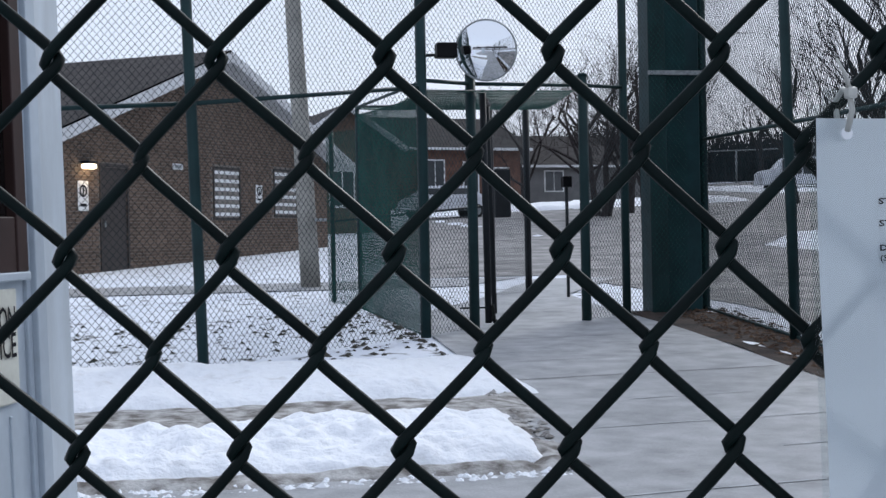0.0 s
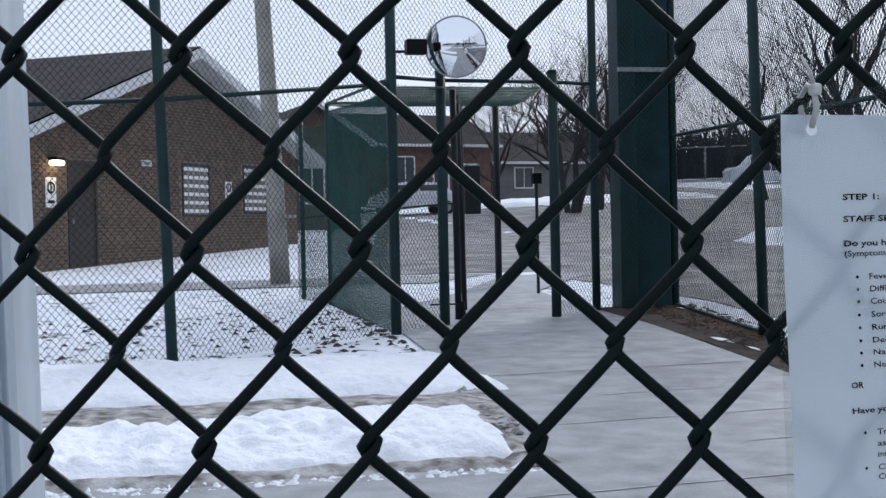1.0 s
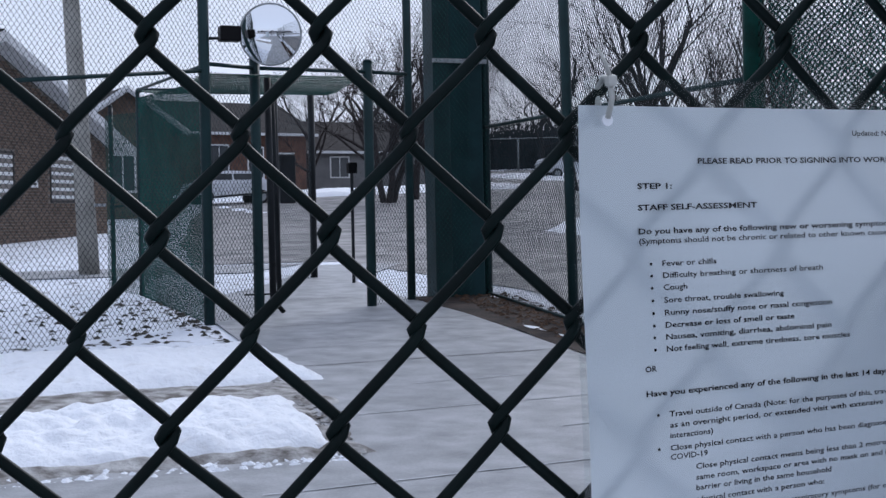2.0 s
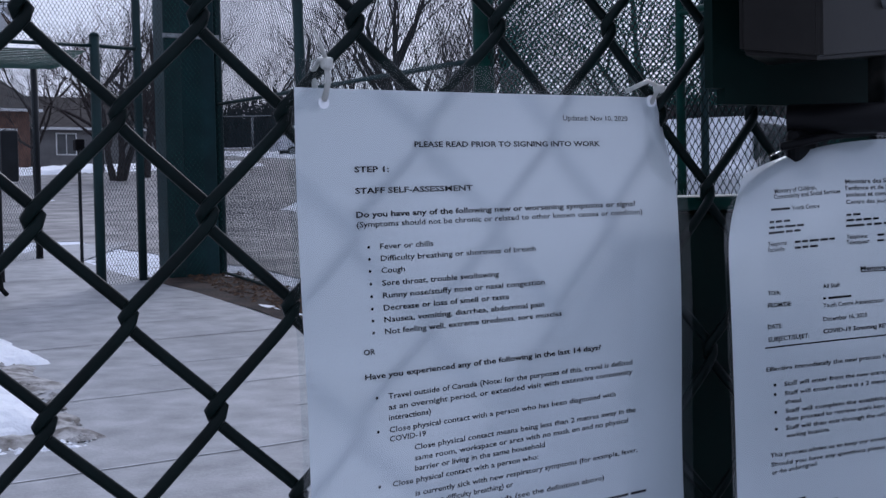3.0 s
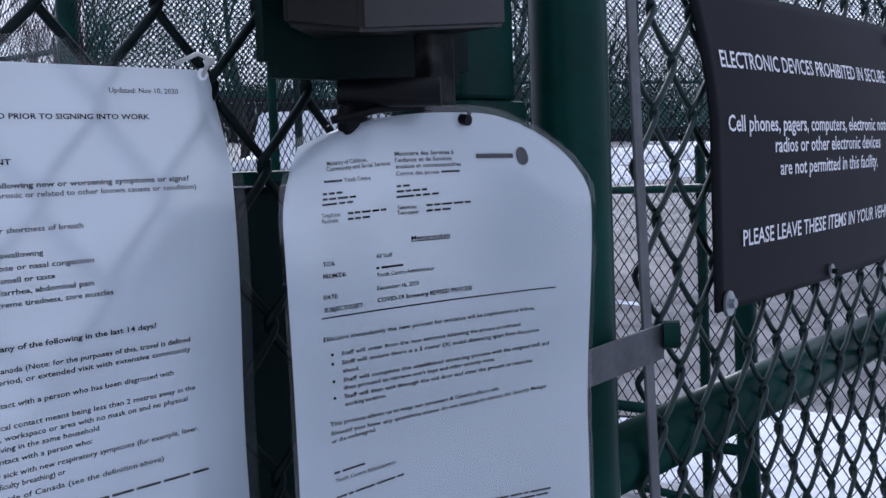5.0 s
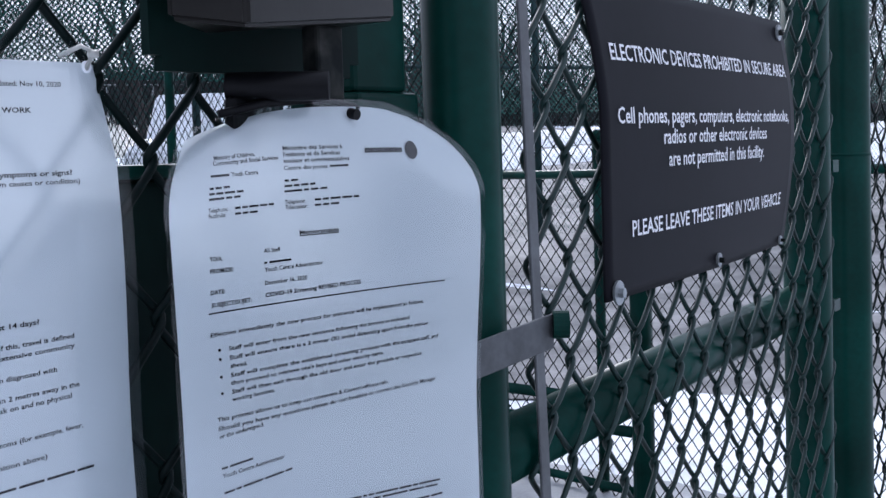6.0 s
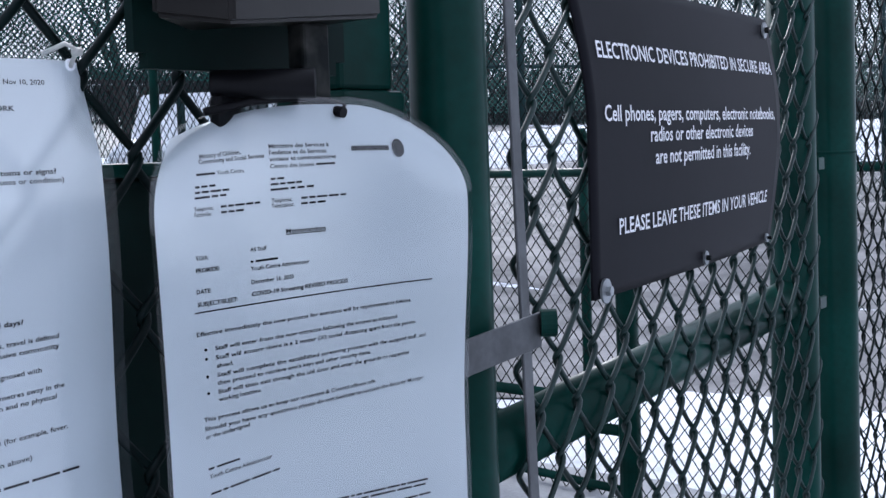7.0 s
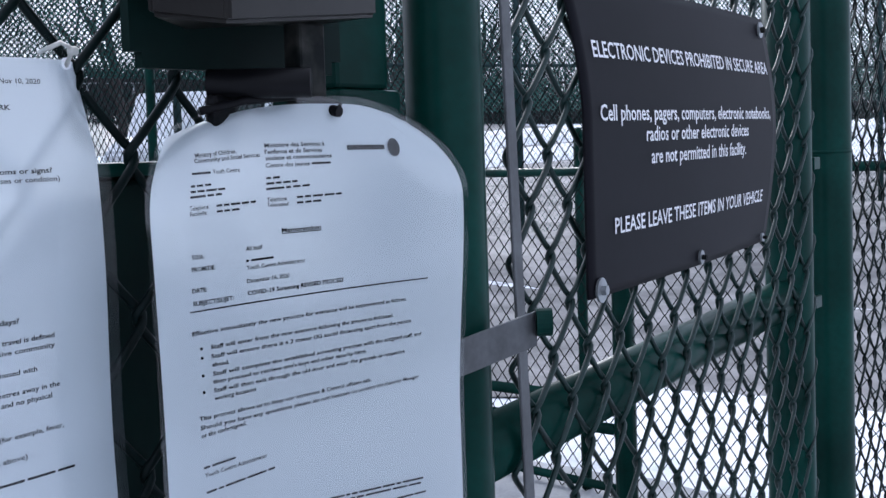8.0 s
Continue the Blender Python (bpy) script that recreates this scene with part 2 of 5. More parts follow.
def fabric(name, a, b, z0, z1, material, parent, pitch=0.0702, rise=0.0813, wire=0.0034, follow=True, label=""):
    """Far chain-link fabric between two plan points: every wire a three-sided zigzag bar, all in one mesh."""
    a, b = Vector((a[0], a[1], 0)), Vector((b[0], b[1], 0))
    d = (b - a)
    length = d.length
    d.normalize()
    nrm = Vector((d.y, -d.x, 0))
    n, m = int(length / (pitch / 2)), int((z1 - z0) / (rise / 2))
    k = np.arange(m + 1)
    zz = z0 + k * rise / 2
    tri = [(math.cos(t), math.sin(t)) for t in (0.5, 2.6, 4.7)]
    verts, faces = [], []
    for i in range(n):
        s = (i + np.where((k + i) % 2 == 0, 0.0, 1.0)) * pitch / 2
        base = (gz(a.x + d.x * i * pitch / 2, a.y + d.y * i * pitch / 2) if follow else 0)
        off = len(verts)
        for q in range(m + 1):
            depth = wire * (1 if (q + i) % 2 else -1) * 0.6
            for cx, cy in tri:
                w = s[q] + wire * cx
                verts.append((a.x + d.x * w + nrm.x * (depth + wire * cy), a.y + d.y * w + nrm.y * (depth + wire * cy), base + zz[q]))
        for q in range(m):
            o = off + q * 3
            for c in range(3):
                e = (c + 1) % 3
                faces.append((o + c, o + e, o + 3 + e, o + 3 + c))
    me = bpy.data.meshes.new(name)
    me.from_pydata(verts, [], faces)
    ob = part(name, me, material, parent, label)
    ob["kind"] = "stuff"
    return ob

# ---- ground ----
gx = [-120, -90, -60, -40, -25, -15, -10, -7, -5, -3, -1, 1, 3, 5, 7, 9, 11, 13, 16, 20, 25, 30, 40, 55, 75, 100, 140, 180]
gy = [-60, -40, -20, -10, -5, -2, 0, 2, 4, 6, 8, 10, 12, 14, 16, 18, 20, 22, 25, 28, 32, 37, 43, 50, 60, 70, 85, 100, 120, 150, 200]
sheet("ground", gx, gy, gz, LAWN, "thin old snow over frozen turf and soil", "ground")
street = strip("street", [(-24.0, -60, 70), (-8.0, -60, 70)], 0.012, ASPHALT, "grey salted street behind the gate walk", "road", 1.0)
lot = strip("road", [(1.0, 7.7, 24), (3.6, 7.7, 26), (5.0, 6.8, 28), (10, 7.2, 32), (18, 8.0, 40), (24, 7.4, 50), (40, 9, 62), (60, 14, 75), (80, 22, 84), (103, 33, 92)], 0.012, ASPHALT,
            "grey salted asphalt car park with packed ice", "car park", 1.0)
walkp = strip("pavement", [(-1.0, -4.0, 7.2), (3.0, -4.0, 6.3), (6.5, -4.0, 5.4), (7.7, -4.0, 5.35), (7.9, 1.95, 5.4), (9.5, 2.35, 5.5), (11, 2.75, 5.6), (13.5, 2.9, 5.85), (15.3, 3.0, 6.0), (18, 3.3, 6.0), (20.5, 4.9, 6.2),
                           (24, 6.6, 8.2)], 0.02, CONCRETE, "damp worn concrete walk with salt stains", "pavement", 0.25)
path2 = strip("pavement_by_building", [(22.8, -6, 5.0), (24.6, -6, 6.5)], 0.016, CONCRETE, "concrete path in front of the brick building", "pavement", 0.3)
mud = strip("mud_bed", [(9.0, 5.42, 6.2), (11, 5.6, 6.45), (13.5, 5.85, 6.75), (16.0, 6.0, 7.05), (17.6, 6.0, 7.2)], 0.017, MUD, "muddy bed with leaf litter beside the walk", "soil", 0.25, 1.0)
road2 = strip("road_behind_gate", [(25, 4.5, 9), (32, 5.5, 14), (45, 8, 20), (58, 11, 30), (64, 12, 36)], 0.011, ASPHALT, "grey drive behind the gate with snowy edges", "road", 1.0, 0.6)


def joint(y, x0, x1):
    b = bmesh.new()
    n = 12
    rows = []
    for k in range(n + 1):
        x = x0 + (x1 - x0) * k / n
        yy = y + 0.09 * (x - x0) + 0.012 * noise.noise((x * 3, y, 0))
        rows.append([b.verts.new((x, yy + w, gz(x, yy) + 0.0245)) for w in (-0.011, 0.011)])
    for a, c in zip(rows, rows[1:]):
        b.faces.new((a[0], c[0], c[1], a[1]))
    return b


JOINT = mat("dark_wet_joint", (0.1, 0.1, 0.1), 0.8, var=0.3, scale=5, fine=50)
SALT = mat("dried_salt_streak", (0.52, 0.53, 0.55), 0.7, var=0.2, scale=6, fine=60, bump=0.1)
for y, x0, x1 in ((11.55, 2.8, 5.6), (14.6, 3.0, 5.9), (17.6, 3.4, 6.0)):
    part("joint", joint(y, x0, x1), JOINT, walkp)
for y, x0, x1 in ((9.1, 2.65, 5.45), (7.0, 1.6, 5.3), (12.8, 3.1, 5.2), (10.3, 3.6, 4.7), (13.4, 3.3, 4.1), (14.1, 4.4, 5.5), (8.2, 3.9, 5.2)):
    part("salt_streak", joint(y, x0, x1), SALT, walkp)


def snow_heap(name, x0, x1, y0, y1, height, label, seed, slant=0.0, dirty=False, n=70):
    """A ploughed heap of old snow with a lumpy crust and a broken edge."""
    verts, faces = [], []
    m = int(n * max(0.35, (y1 - y0) / (x1 - x0)))
    for j in range(m + 1):
        for i in range(n + 1):
            u, w = i / n, j / m
            x, y = x0 + (x1 - x0) * u, y0 + (y1 - y0) * w
            x += slant * w * u
            edge = min(u, 1 - u) * (x1 - x0), min(w, 1 - w) * (y1 - y0)
            e = min(edge[0], edge[1]) + 0.10 * noise.noise((x * 2.1, y * 2.1, seed))
            top = 1 - math.exp(-max(0, e) / 0.16)
            lump = 0.55 + 0.34 * noise.noise((x * 0.9, y * 0.9, seed + 4)) + 0.34 * noise.noise((x * 3.1, y * 3.1, seed + 9)) + 0.36 * abs(noise.noise((x * 5, y * 5, seed))) + 0.1 * noise.noise((x * 15, y * 15, seed))
            z = gz(x, y) - 0.03 + (0.06 + height * lump) * top
            verts.append((x, y, z))
    k = n + 1
    faces = [(j * k + i, j * k + i + 1, (j + 1) * k + i + 1, (j + 1) * k + i) for j in range(m) for i in range(n)]
    me = bpy.data.meshes.new(name)
    me.from_pydata(verts, [], faces)
    ob = new(name, me)
    finish(ob, DIRTY if dirty else SNOW, True)
    return tagged(ob, label, "snow")


snow_heap("snow_mound", -3.6, 2.36, 7.95, 9.75, 0.2, "lumpy ploughed heap of snow beside the walk", 2, slant=0.15, n=190)
snow_heap("snow_mound", -3.6, 3.05, 10.75, 13.1, 0.16, "smooth drift of snow along the fence foot", 7, n=90)
snow_heap("snow_crust", -3.6, 2.33, 7.74, 8.2, 0.10, "sandy dirty crust at the edge of the ploughed snow", 5, dirty=True, n=120)
snow_heap("snow_crust", 2.1, 2.56, 7.8, 9.9, 0.08, "sandy dirty crust along the walk edge", 11, dirty=True, n=40)
snow_heap("snow_track", -3.4, 2.9, 9.5, 10.9, 0.06, "grey trodden track in the snow", 15, dirty=True, n=90)
snow_heap("snow_patch", 5.95, 6.3, 11.0, 14.0, 0.02, "thin leftover snow on the muddy bed", 21, n=30)
snow_heap("snow_bank", 5.6, 7.9, 1.0, 4.4, 0.08, "bank of clean snow along the fence foot", 23, n=60)
snow_heap("snow_bank", 13.5, 60, 20.5, 23.5, 0.35, "long snow bank at the far side of the car park", 31, slant=14, n=110)
snow_heap("snow_bank", 15, 70, 27, 33, 0.4, "long snow field behind the car park", 33, slant=16, n=90)
snow_heap("snow_bank", 9, 30, 66, 72, 0.3, "snow bank in front of the far houses", 35, n=60)
snow_heap("snow_bank", 36, 60, 76, 90, 0.25, "snow patch by the parked van", 37, n=60)


def scatter(name, n, seed, place, size, material, label, category):
    """Small uneven crumbs lying on the ground, all in one mesh."""
    rnd = random.Random(seed)
    verts, faces = [], []
    for _ in range(n):
        x, y, lift = place(rnd)
        r = rnd.uniform(*size)
        z = gz(x, y) + lift
        o = len(verts)
        for k in range(5):
            t = 2 * math.pi * k / 5 + rnd.uniform(-0.4, 0.4)
            verts.append((x + r * math.cos(t) * rnd.uniform(0.5, 1.2), y + r * math.sin(t) * rnd.uniform(0.5, 1.2), z + rnd.uniform(0, r * 0.25)))
        verts.append((x, y, z + r * rnd.uniform(0.3, 0.8)))
        faces += [(o + k, o + (k + 1) % 5, o + 5) for k in range(5)]
    me = bpy.data.meshes.new(name)
    me.from_pydata(verts, [], faces)
    ob = new(name, me)
    finish(ob, material)
    return tagged(ob, label, category, "", "stuff")


LEAF = per_piece(mat("dead_brown_leaves", (0.1, 0.062, 0.04), 0.9, var=0.4, scale=6, fine=60, spec=0.2), 0.5)
scatter("leaf_litter", 900, 4, lambda r: (lambda y: (5.5 + 0.13 * (y - 9) + r.uniform(0.0, 0.9), y, 0.02))(r.uniform(9, 17.4)), (0.02, 0.05), LEAF, "dead brown leaves on the muddy bed", "leaves")
scatter("snow_crumbs", 700, 6, lambda r: (r.uniform(-3.5, 2.4), 7.68 + abs(r.gauss(0, 0.2)), 0.01), (0.015, 0.05), SNOW, "loose crumbs of snow along the ploughed edge", "snow")
scatter("snow_crumbs", 260, 8, lambda r: (lambda y: (2.28 + 0.09 * (y - 8) + abs(r.gauss(0, 0.09)), y, 0.02))(r.uniform(7.8, 11)), (0.015, 0.06), DIRTY, "loose dirty crumbs of snow on the walk edge", "snow")
scatter("frozen_clods", 420, 9, lambda r: (lambda w: (2.85 - 5.0 * w * w, r.uniform(13.6, 18.5), -0.004))(r.random()), (0.02, 0.06), GRASS, "frozen clods and turf showing through the snow", "turf")


# ---- far fences and posts ----
def post(parent, x, y, top, r, material=POST_FAR, name="post", sink=0.05, lean=0.0):
    g = gz(x, y)
    b = tube([(x, y, g - sink), (x + lean * 0.5, y, (g + top) / 2), (x + lean, y, top - 0.03)], r, 14)
    tube([(x + lean, y, top - 0.04), (x + lean, y, top - 0.012), (x + lean, y, top)], r * 1.12, 14, b, True, r * 0.5)
    return part(name, b, material, parent, smooth=True)


def rail(parent, a, b, r, material=POST_FAR, name="rail"):
    return part(name, tube([a, b], r, 10), material, parent, smooth=True)


lawn_fence = thing("chain_link_fence", "tall dark green chain-link fence across the snowy lawn", "fence")
for x, y in ((0.36, 13.3), (-3.2, 12.75)):
    post(lawn_fence, x, y, 5.4, 0.055, lean=-0.13)
post(lawn_fence, 2.93, 15.32, 5.6, 0.062)
rail(lawn_fence, (-3.2, 12.75, 2.86), (0.33, 13.3, 3.05), 0.024)
rail(lawn_fence, (0.33, 13.3, 3.05), (2.93, 15.32, 3.44), 0.024)
fabric("mesh", (-3.2, 12.75), (0.33, 13.3), 0.02, 4.6, WIRE_FAR, lawn_fence)
fabric("mesh", (0.33, 13.3), (2.93, 15.32), 0.02, 4.6, WIRE_FAR, lawn_fence)

cage = thing("fence_corridor", "green chain-link corridor with a wire roof behind the gate", "fence")
fabric("mesh", (2.93, 15.32), (2.75, 19.3), 0.0, 2.8, WIRE_TEAL, cage, wire=0.0041)
fabric("mesh", (2.75, 19.3), (2.45, 20.6), 0.0, 2.6, WIRE_TEAL, cage, wire=0.0041)
fabric("mesh", (4.9, 20.45), (5.8, 21.3), 0.0, 3.0, WIRE_FAR, cage)
post(cage, 2.75, 19.3, 3.6, 0.03, POST_FAR)
post(cage, 2.52, 20.5, 3.5, 0.035, POST_DARK)
post(cage, 4.98, 20.5, 3.95, 0.055, POST_DARK)
post(cage, 5.78, 21.3, 3.9, 0.055, POST_DARK)
rail(cage, (2.93, 15.32, 3.5), (2.75, 19.3, 3.6), 0.02)
rail(cage, (2.75, 19.3, 3.6), (5.78, 21.3, 3.82), 0.03, POST_FAR)
rail(cage, (2.52, 20.5, 2.0), (4.98, 20.5, 2.2), 0.018, POST_DARK)


def roof_mesh(parent):
    """The wire roof of the corridor, one zigzag after the other."""
    bm = bmesh.new()
    rows = 90
    for i in range(rows):
        w = i / rows
        a, c = Vector((2.93 + 2.2 * w, 15.4 + 1.1 * w, 3.42 + 0.12 * w)), Vector((2.75 + 3.0 * w, 19.3 + 2.0 * w, 3.6 + 0.2 * w))
        n = 60
        pts = [a.lerp(c, k / n) + Vector((0.033 * (1 if k % 2 else -1), 0, 0.12 * math.sin(math.pi * k / n) * -1)) for k in range(n + 1)]
        tube(pts, 0.0028, 3, bm, False)
    ob = part("roof_mesh", bm, WIRE_TEAL, parent)
    ob["kind"] = "stuff"


roof_mesh(cage)

gate_frame = thing("gate", "open chain-link gate in dark steel posts across the walk", "gate")
post(gate_frame, 3.66, 16.0, 3.70, 0.062, POST_FAR)
post(gate_frame, 5.22, 16.48, 3.76, 0.062, POST_FAR)
post(gate_frame, 5.97, 17.1, 5.8, 0.055, POST_FAR)
rail(gate_frame, (2.93, 15.32, 3.52), (3.66, 16.0, 3.56), 0.024)
rail(gate_frame, (3.66, 16.0, 3.56), (5.22, 16.48, 3.6), 0.024)
rail(gate_frame, (5.22, 16.48, 3.6), (5.97, 17.1, 3.65), 0.024)
fabric("mesh", (2.93, 15.32), (3.66, 16.0), 0.02, 2.9, WIRE_FAR, gate_frame)
fabric("mesh", (2.93, 15.32), (5.97, 17.1), 2.98, 5.0, WIRE_FAR, gate_frame)
fabric("mesh", (5.22, 16.48), (5.97, 17.1), 0.02, 3.0, WIRE_FAR, gate_frame)
fabric("mesh", (5.97, 17.1), (6.5, 17.4), 0.02, 5.0, WIRE_FAR, gate_frame)
leaf = new("gate_leaf")
leaf.parent = gate_frame
leaf["label"] = "dark gate leaf swung open"
gl0 = gz(3.9, 16.2)
part("stile", tube([(3.86, 16.12, gl0 + 0.06), (3.84, 16.12, 3.5)], 0.042, 12), POST_DARK, leaf, smooth=True)
part("stile", tube([(4.25, 17.4, gl0 + 0.1), (4.2, 17.4, 3.55)], 0.035, 12), POST_DARK, leaf, smooth=True)
part("latch", box(3.5, 3.86, 16.08, 16.11, gl0 + 0.24, gl0 + 0.26, 0.004), POST_DARK, leaf)
part("drop_bolt", tube([(3.9, 16.1, gl0 + 0.28), (3.92, 16.1, gl0 + 0.1), (3.98, 16.08, gl0 + 0.02)], 0.03, 8), RUST, leaf, "rusty drop bolt")
part("rail", tube([(3.86, 16.12, 3.4), (4.22, 17.4, 3.45)], 0.03, 10), POST_DARK, leaf, smooth=True)
part("lock_box", box(4.02, 4.22, 16.3, 16.4, 1.95, 2.55, 0.02), POST_DARK, leaf)

# card-reader stand by the walk
stand = thing("reader_stand", "thin dark stand with a card reader box on top", "stand")
sx, sy = 6.05, 20.0
part("pole", tube([(sx, sy, gz(sx, sy)), (sx, sy, 2.5)], 0.025, 10), POST_DARK, stand)
part("reader", box(sx - 0.07, sx + 0.07, sy - 0.08, sy + 0.06, 2.45, 2.62, 0.015), BLACK, stand)

pillar = thing("gate_pillar", "square green-clad pillar at the fence corner", "pillar")
gp = gz(6.8, 17.5)
pb2 = bmesh.new()
box(6.42, 7.12, 17.3, 17.75, gp - 0.05, 6.0, 0.02, 2, pb2)
part("cladding", pb2, PILLAR, pillar)
part("edge_plate", box(6.38, 6.62, 17.24, 17.29, gp - 0.05, 6.0, 0.008), POST_FAR, pillar)
part("corner_post", tube([(7.22, 17.45, gp - 0.05), (7.22, 17.45, 6.0)], 0.06, 14), POST_FAR, pillar, smooth=True)
part("band", box(6.37, 7.16, 17.22, 17.24, 3.83, 3.89, 0.004), STEEL, pillar)
fabric("mesh", (6.38, 17.2), (7.25, 17.36), 0.0, 5.2, WIRE_TEAL, pillar, wire=0.0026)

lot_fence = thing("chain_link_fence", "long tall green chain-link fence beside the car park", "fence")


def f3(y):
    return 5.4 + 0.13 * (y - 3.5)


for y, r in ((13.78, 0.06), (9.27, 0.088), (6.5, 0.03), (2.95, 0.05), (-1.5, 0.055)):
    post(lot_fence, f3(y), y, 5.6, r, GREEN_PIPE if y < 12 else POST_FAR, lean=-0.1 if y > 12 else 0.0)
post(lot_fence, f3(3.2) + 0.04, 3.2, 1.8, 0.024, GREEN_PIPE)
for z, r, y0 in ((2.8, 0.024, -1.5), (1.6, 0.021, -1.5), (0.57, 0.026, 2.95), (0.44, 0.026, 2.95)):
    rail(lot_fence, (f3(y0), y0, z - (0.05 if z > 2 else 0)), (f3(6.5), 6.5, z), r, GREEN_PIPE)
rail(lot_fence, (f3(9.27), 9.27, 2.79), (f3(17.4), 17.4, 2.98), 0.024, POST_FAR)
rail(lot_fence, (f3(3.0), 3.0, 0.17), (f3(6.5), 6.5, 0.3), 0.02, GREEN_PIPE)
rail(lot_fence, (f3(9.27), 9.27, gz(6, 9.27) + 0.04), (f3(17.4), 17.4, gz(7, 17.4) + 0.04), 0.02, POST_FAR)
fabric("mesh", (f3(9.27), 9.27), (f3(17.4), 17.4), 0.02, 5.0, WIRE_FAR, lot_fence)
fabric("mesh", (f3(2.0), 2.0), (f3(9.27), 9.27), 0.02, 4.8, VINYL_BLACK, lot_fence, wire=0.0036)
fabric("mesh", (f3(-1.5), -1.5), (f3(2.0), 2.0), 0.02, 3.2, VINYL_GREEN_LIT, lot_fence)

yard_fence = thing("chain_link_fence", "second green chain-link fence behind the car park edge", "fence")
for k in range(9):
    post(yard_fence, 11.5 + 3.0 * k * 0.8, 12.5 - 0.9 * k + 0.0, 7.1, 0.05, POST_FAR)
rail(yard_fence, (11.5, 12.5, 2.9), (30.7, 5.3, 3.0), 0.024)
fabric("mesh", (9.1, 13.4), (30.7, 5.3), 0.0, 3.6, WIRE_TEAL, yard_fence, pitch=0.09, rise=0.1, wire=0.003)
fabric("screen_mesh", (9.1, 13.4), (13.0, 11.94), 2.25, 6.6, WIRE_TEAL, yard_fence, pitch=0.075, rise=0.07, wire=0.0155, label="fine green screening mesh")
fabric("screen_mesh", (13.0, 11.94), (30.7, 5.3), 1.75, 6.6, WIRE_TEAL, yard_fence, pitch=0.09, rise=0.08, wire=0.0125, label="fine green screening mesh")

far_fence = thing("far_fence", "distant pale wire fence along the woods", "fence")
for k in range(16):
    x, y = 28 + k * 3.4, 110 - k * 1.6
    post(far_fence, x, y, gz(x, y) + 2.6, 0.09, STEEL)
rail(far_fence, (28, 110, gz(28, 110) + 2.6), (79, 86, gz(79, 86) + 2.6), 0.05, STEEL)
fabric("mesh", (28, 110), (79, 86), 0.0, 2.6, WIRE_FAR, far_fence, pitch=0.5, rise=0.5, wire=0.012)

# ---- mirror on the tall post ----
mirror = thing("convex_mirror", "round convex traffic mirror on a bracket over the gate", "mirror")
mc = Vector((3.72, 15.4, 3.88))
face_dir = (Vector((0.0, 0.0, 1.2)) - mc).normalized()
q = face_dir.to_track_quat("Z", "Y").to_matrix().to_4x4()


def mirror_face(radius=0.345, bulge=0.12):
    bm = bmesh.new()
    rings = 12
    prev = None
    for i in range(rings + 1):
        rr = radius * i / rings
        z = bulge * (1 - (rr / radius) ** 2)
        if i == 0:
            prev = [bm.verts.new((0, 0, z))]
            continue
        ring = [bm.verts.new((rr * math.cos(a), rr * math.sin(a), z)) for a in (2 * math.pi * k / 40 for k in range(40))]
        for k in range(40):
            if len(prev) == 1:
                bm.faces.new((prev[0], ring[k], ring[(k + 1) % 40]))
            else:
                bm.faces.new((prev[k], ring[k], ring[(k + 1) % 40], prev[(k + 1) % 40]))
        prev = ring
    bmesh.ops.transform(bm, matrix=Matrix.Translation(mc) @ q, verts=bm.verts)
    return bm


part("mirror_face", mirror_face(), MIRROR, mirror, "bright convex mirror face", True)
bm = tube([(0.35 * math.cos(2 * math.pi * k / 40), 0.35 * math.sin(2 * math.pi * k / 40), -0.005) for k in range(41)], 0.012, 8)
bmesh.ops.transform(bm, matrix=Matrix.Translation(mc) @ q, verts=bm.verts)
part("rim", bm, STEEL, mirror, smooth=True)
part("back_shell", disc(mc - face_dir * 0.03, face_dir, 0.33, 0.04), POST_DARK, mirror)
part("arm", tube([(2.98, 15.62, 3.84), mc + Vector((-0.1, 0.24, 0)), mc - face_dir * 0.05], 0.018, 8), POST_DARK, mirror)
camera_box = thing("camera_housing", "small black box on the mirror bracket", "box")
part("housing", box(3.1, 3.34, 15.2, 15.36, 3.77, 3.94, 0.012), BLACK, camera_box)

# ---- utility pole ----
pole = thing("utility_pole", "tapered grey concrete pole leaning slightly", "pole")
pz = gz(2.48, 23.6)
part("shaft", tube([(2.5, 23.6, pz - 0.1), (2.42, 23.6, pz + 2), (2.28, 23.6, 5.9), (2.1, 23.6, 9.0)], 0.175, 18, None, True, 0.115), POLE, pole, smooth=True)
part("bracket", box(2.58, 2.78, 23.44, 23.5, 2.05, 2.1, 0.005), STEEL, pole)


# ---- brick building with a gable ----
hall = thing("brick_building", "low brown brick building with a pale-edged gable roof", "building", at=(-1.79, 28.71, 0), rz=math.degrees(math.atan2(0.84, 0.54)))
W0, W1, APEX = -0.6, 11.8, 5.6
EAVE, RIDGE = 3.95, 6.1


def wall_top(s):
    return EAVE + (RIDGE - EAVE) * (1 - abs(s - APEX) / (APEX - W0))


OPENINGS = [(0.93, 1.98, 1.1, 3.44), (5.55, 6.87, 2.27, 3.57), (8.62, 9.95, 2.36, 3.64), (-0.6, -0.3, 1.1, 3.4)]


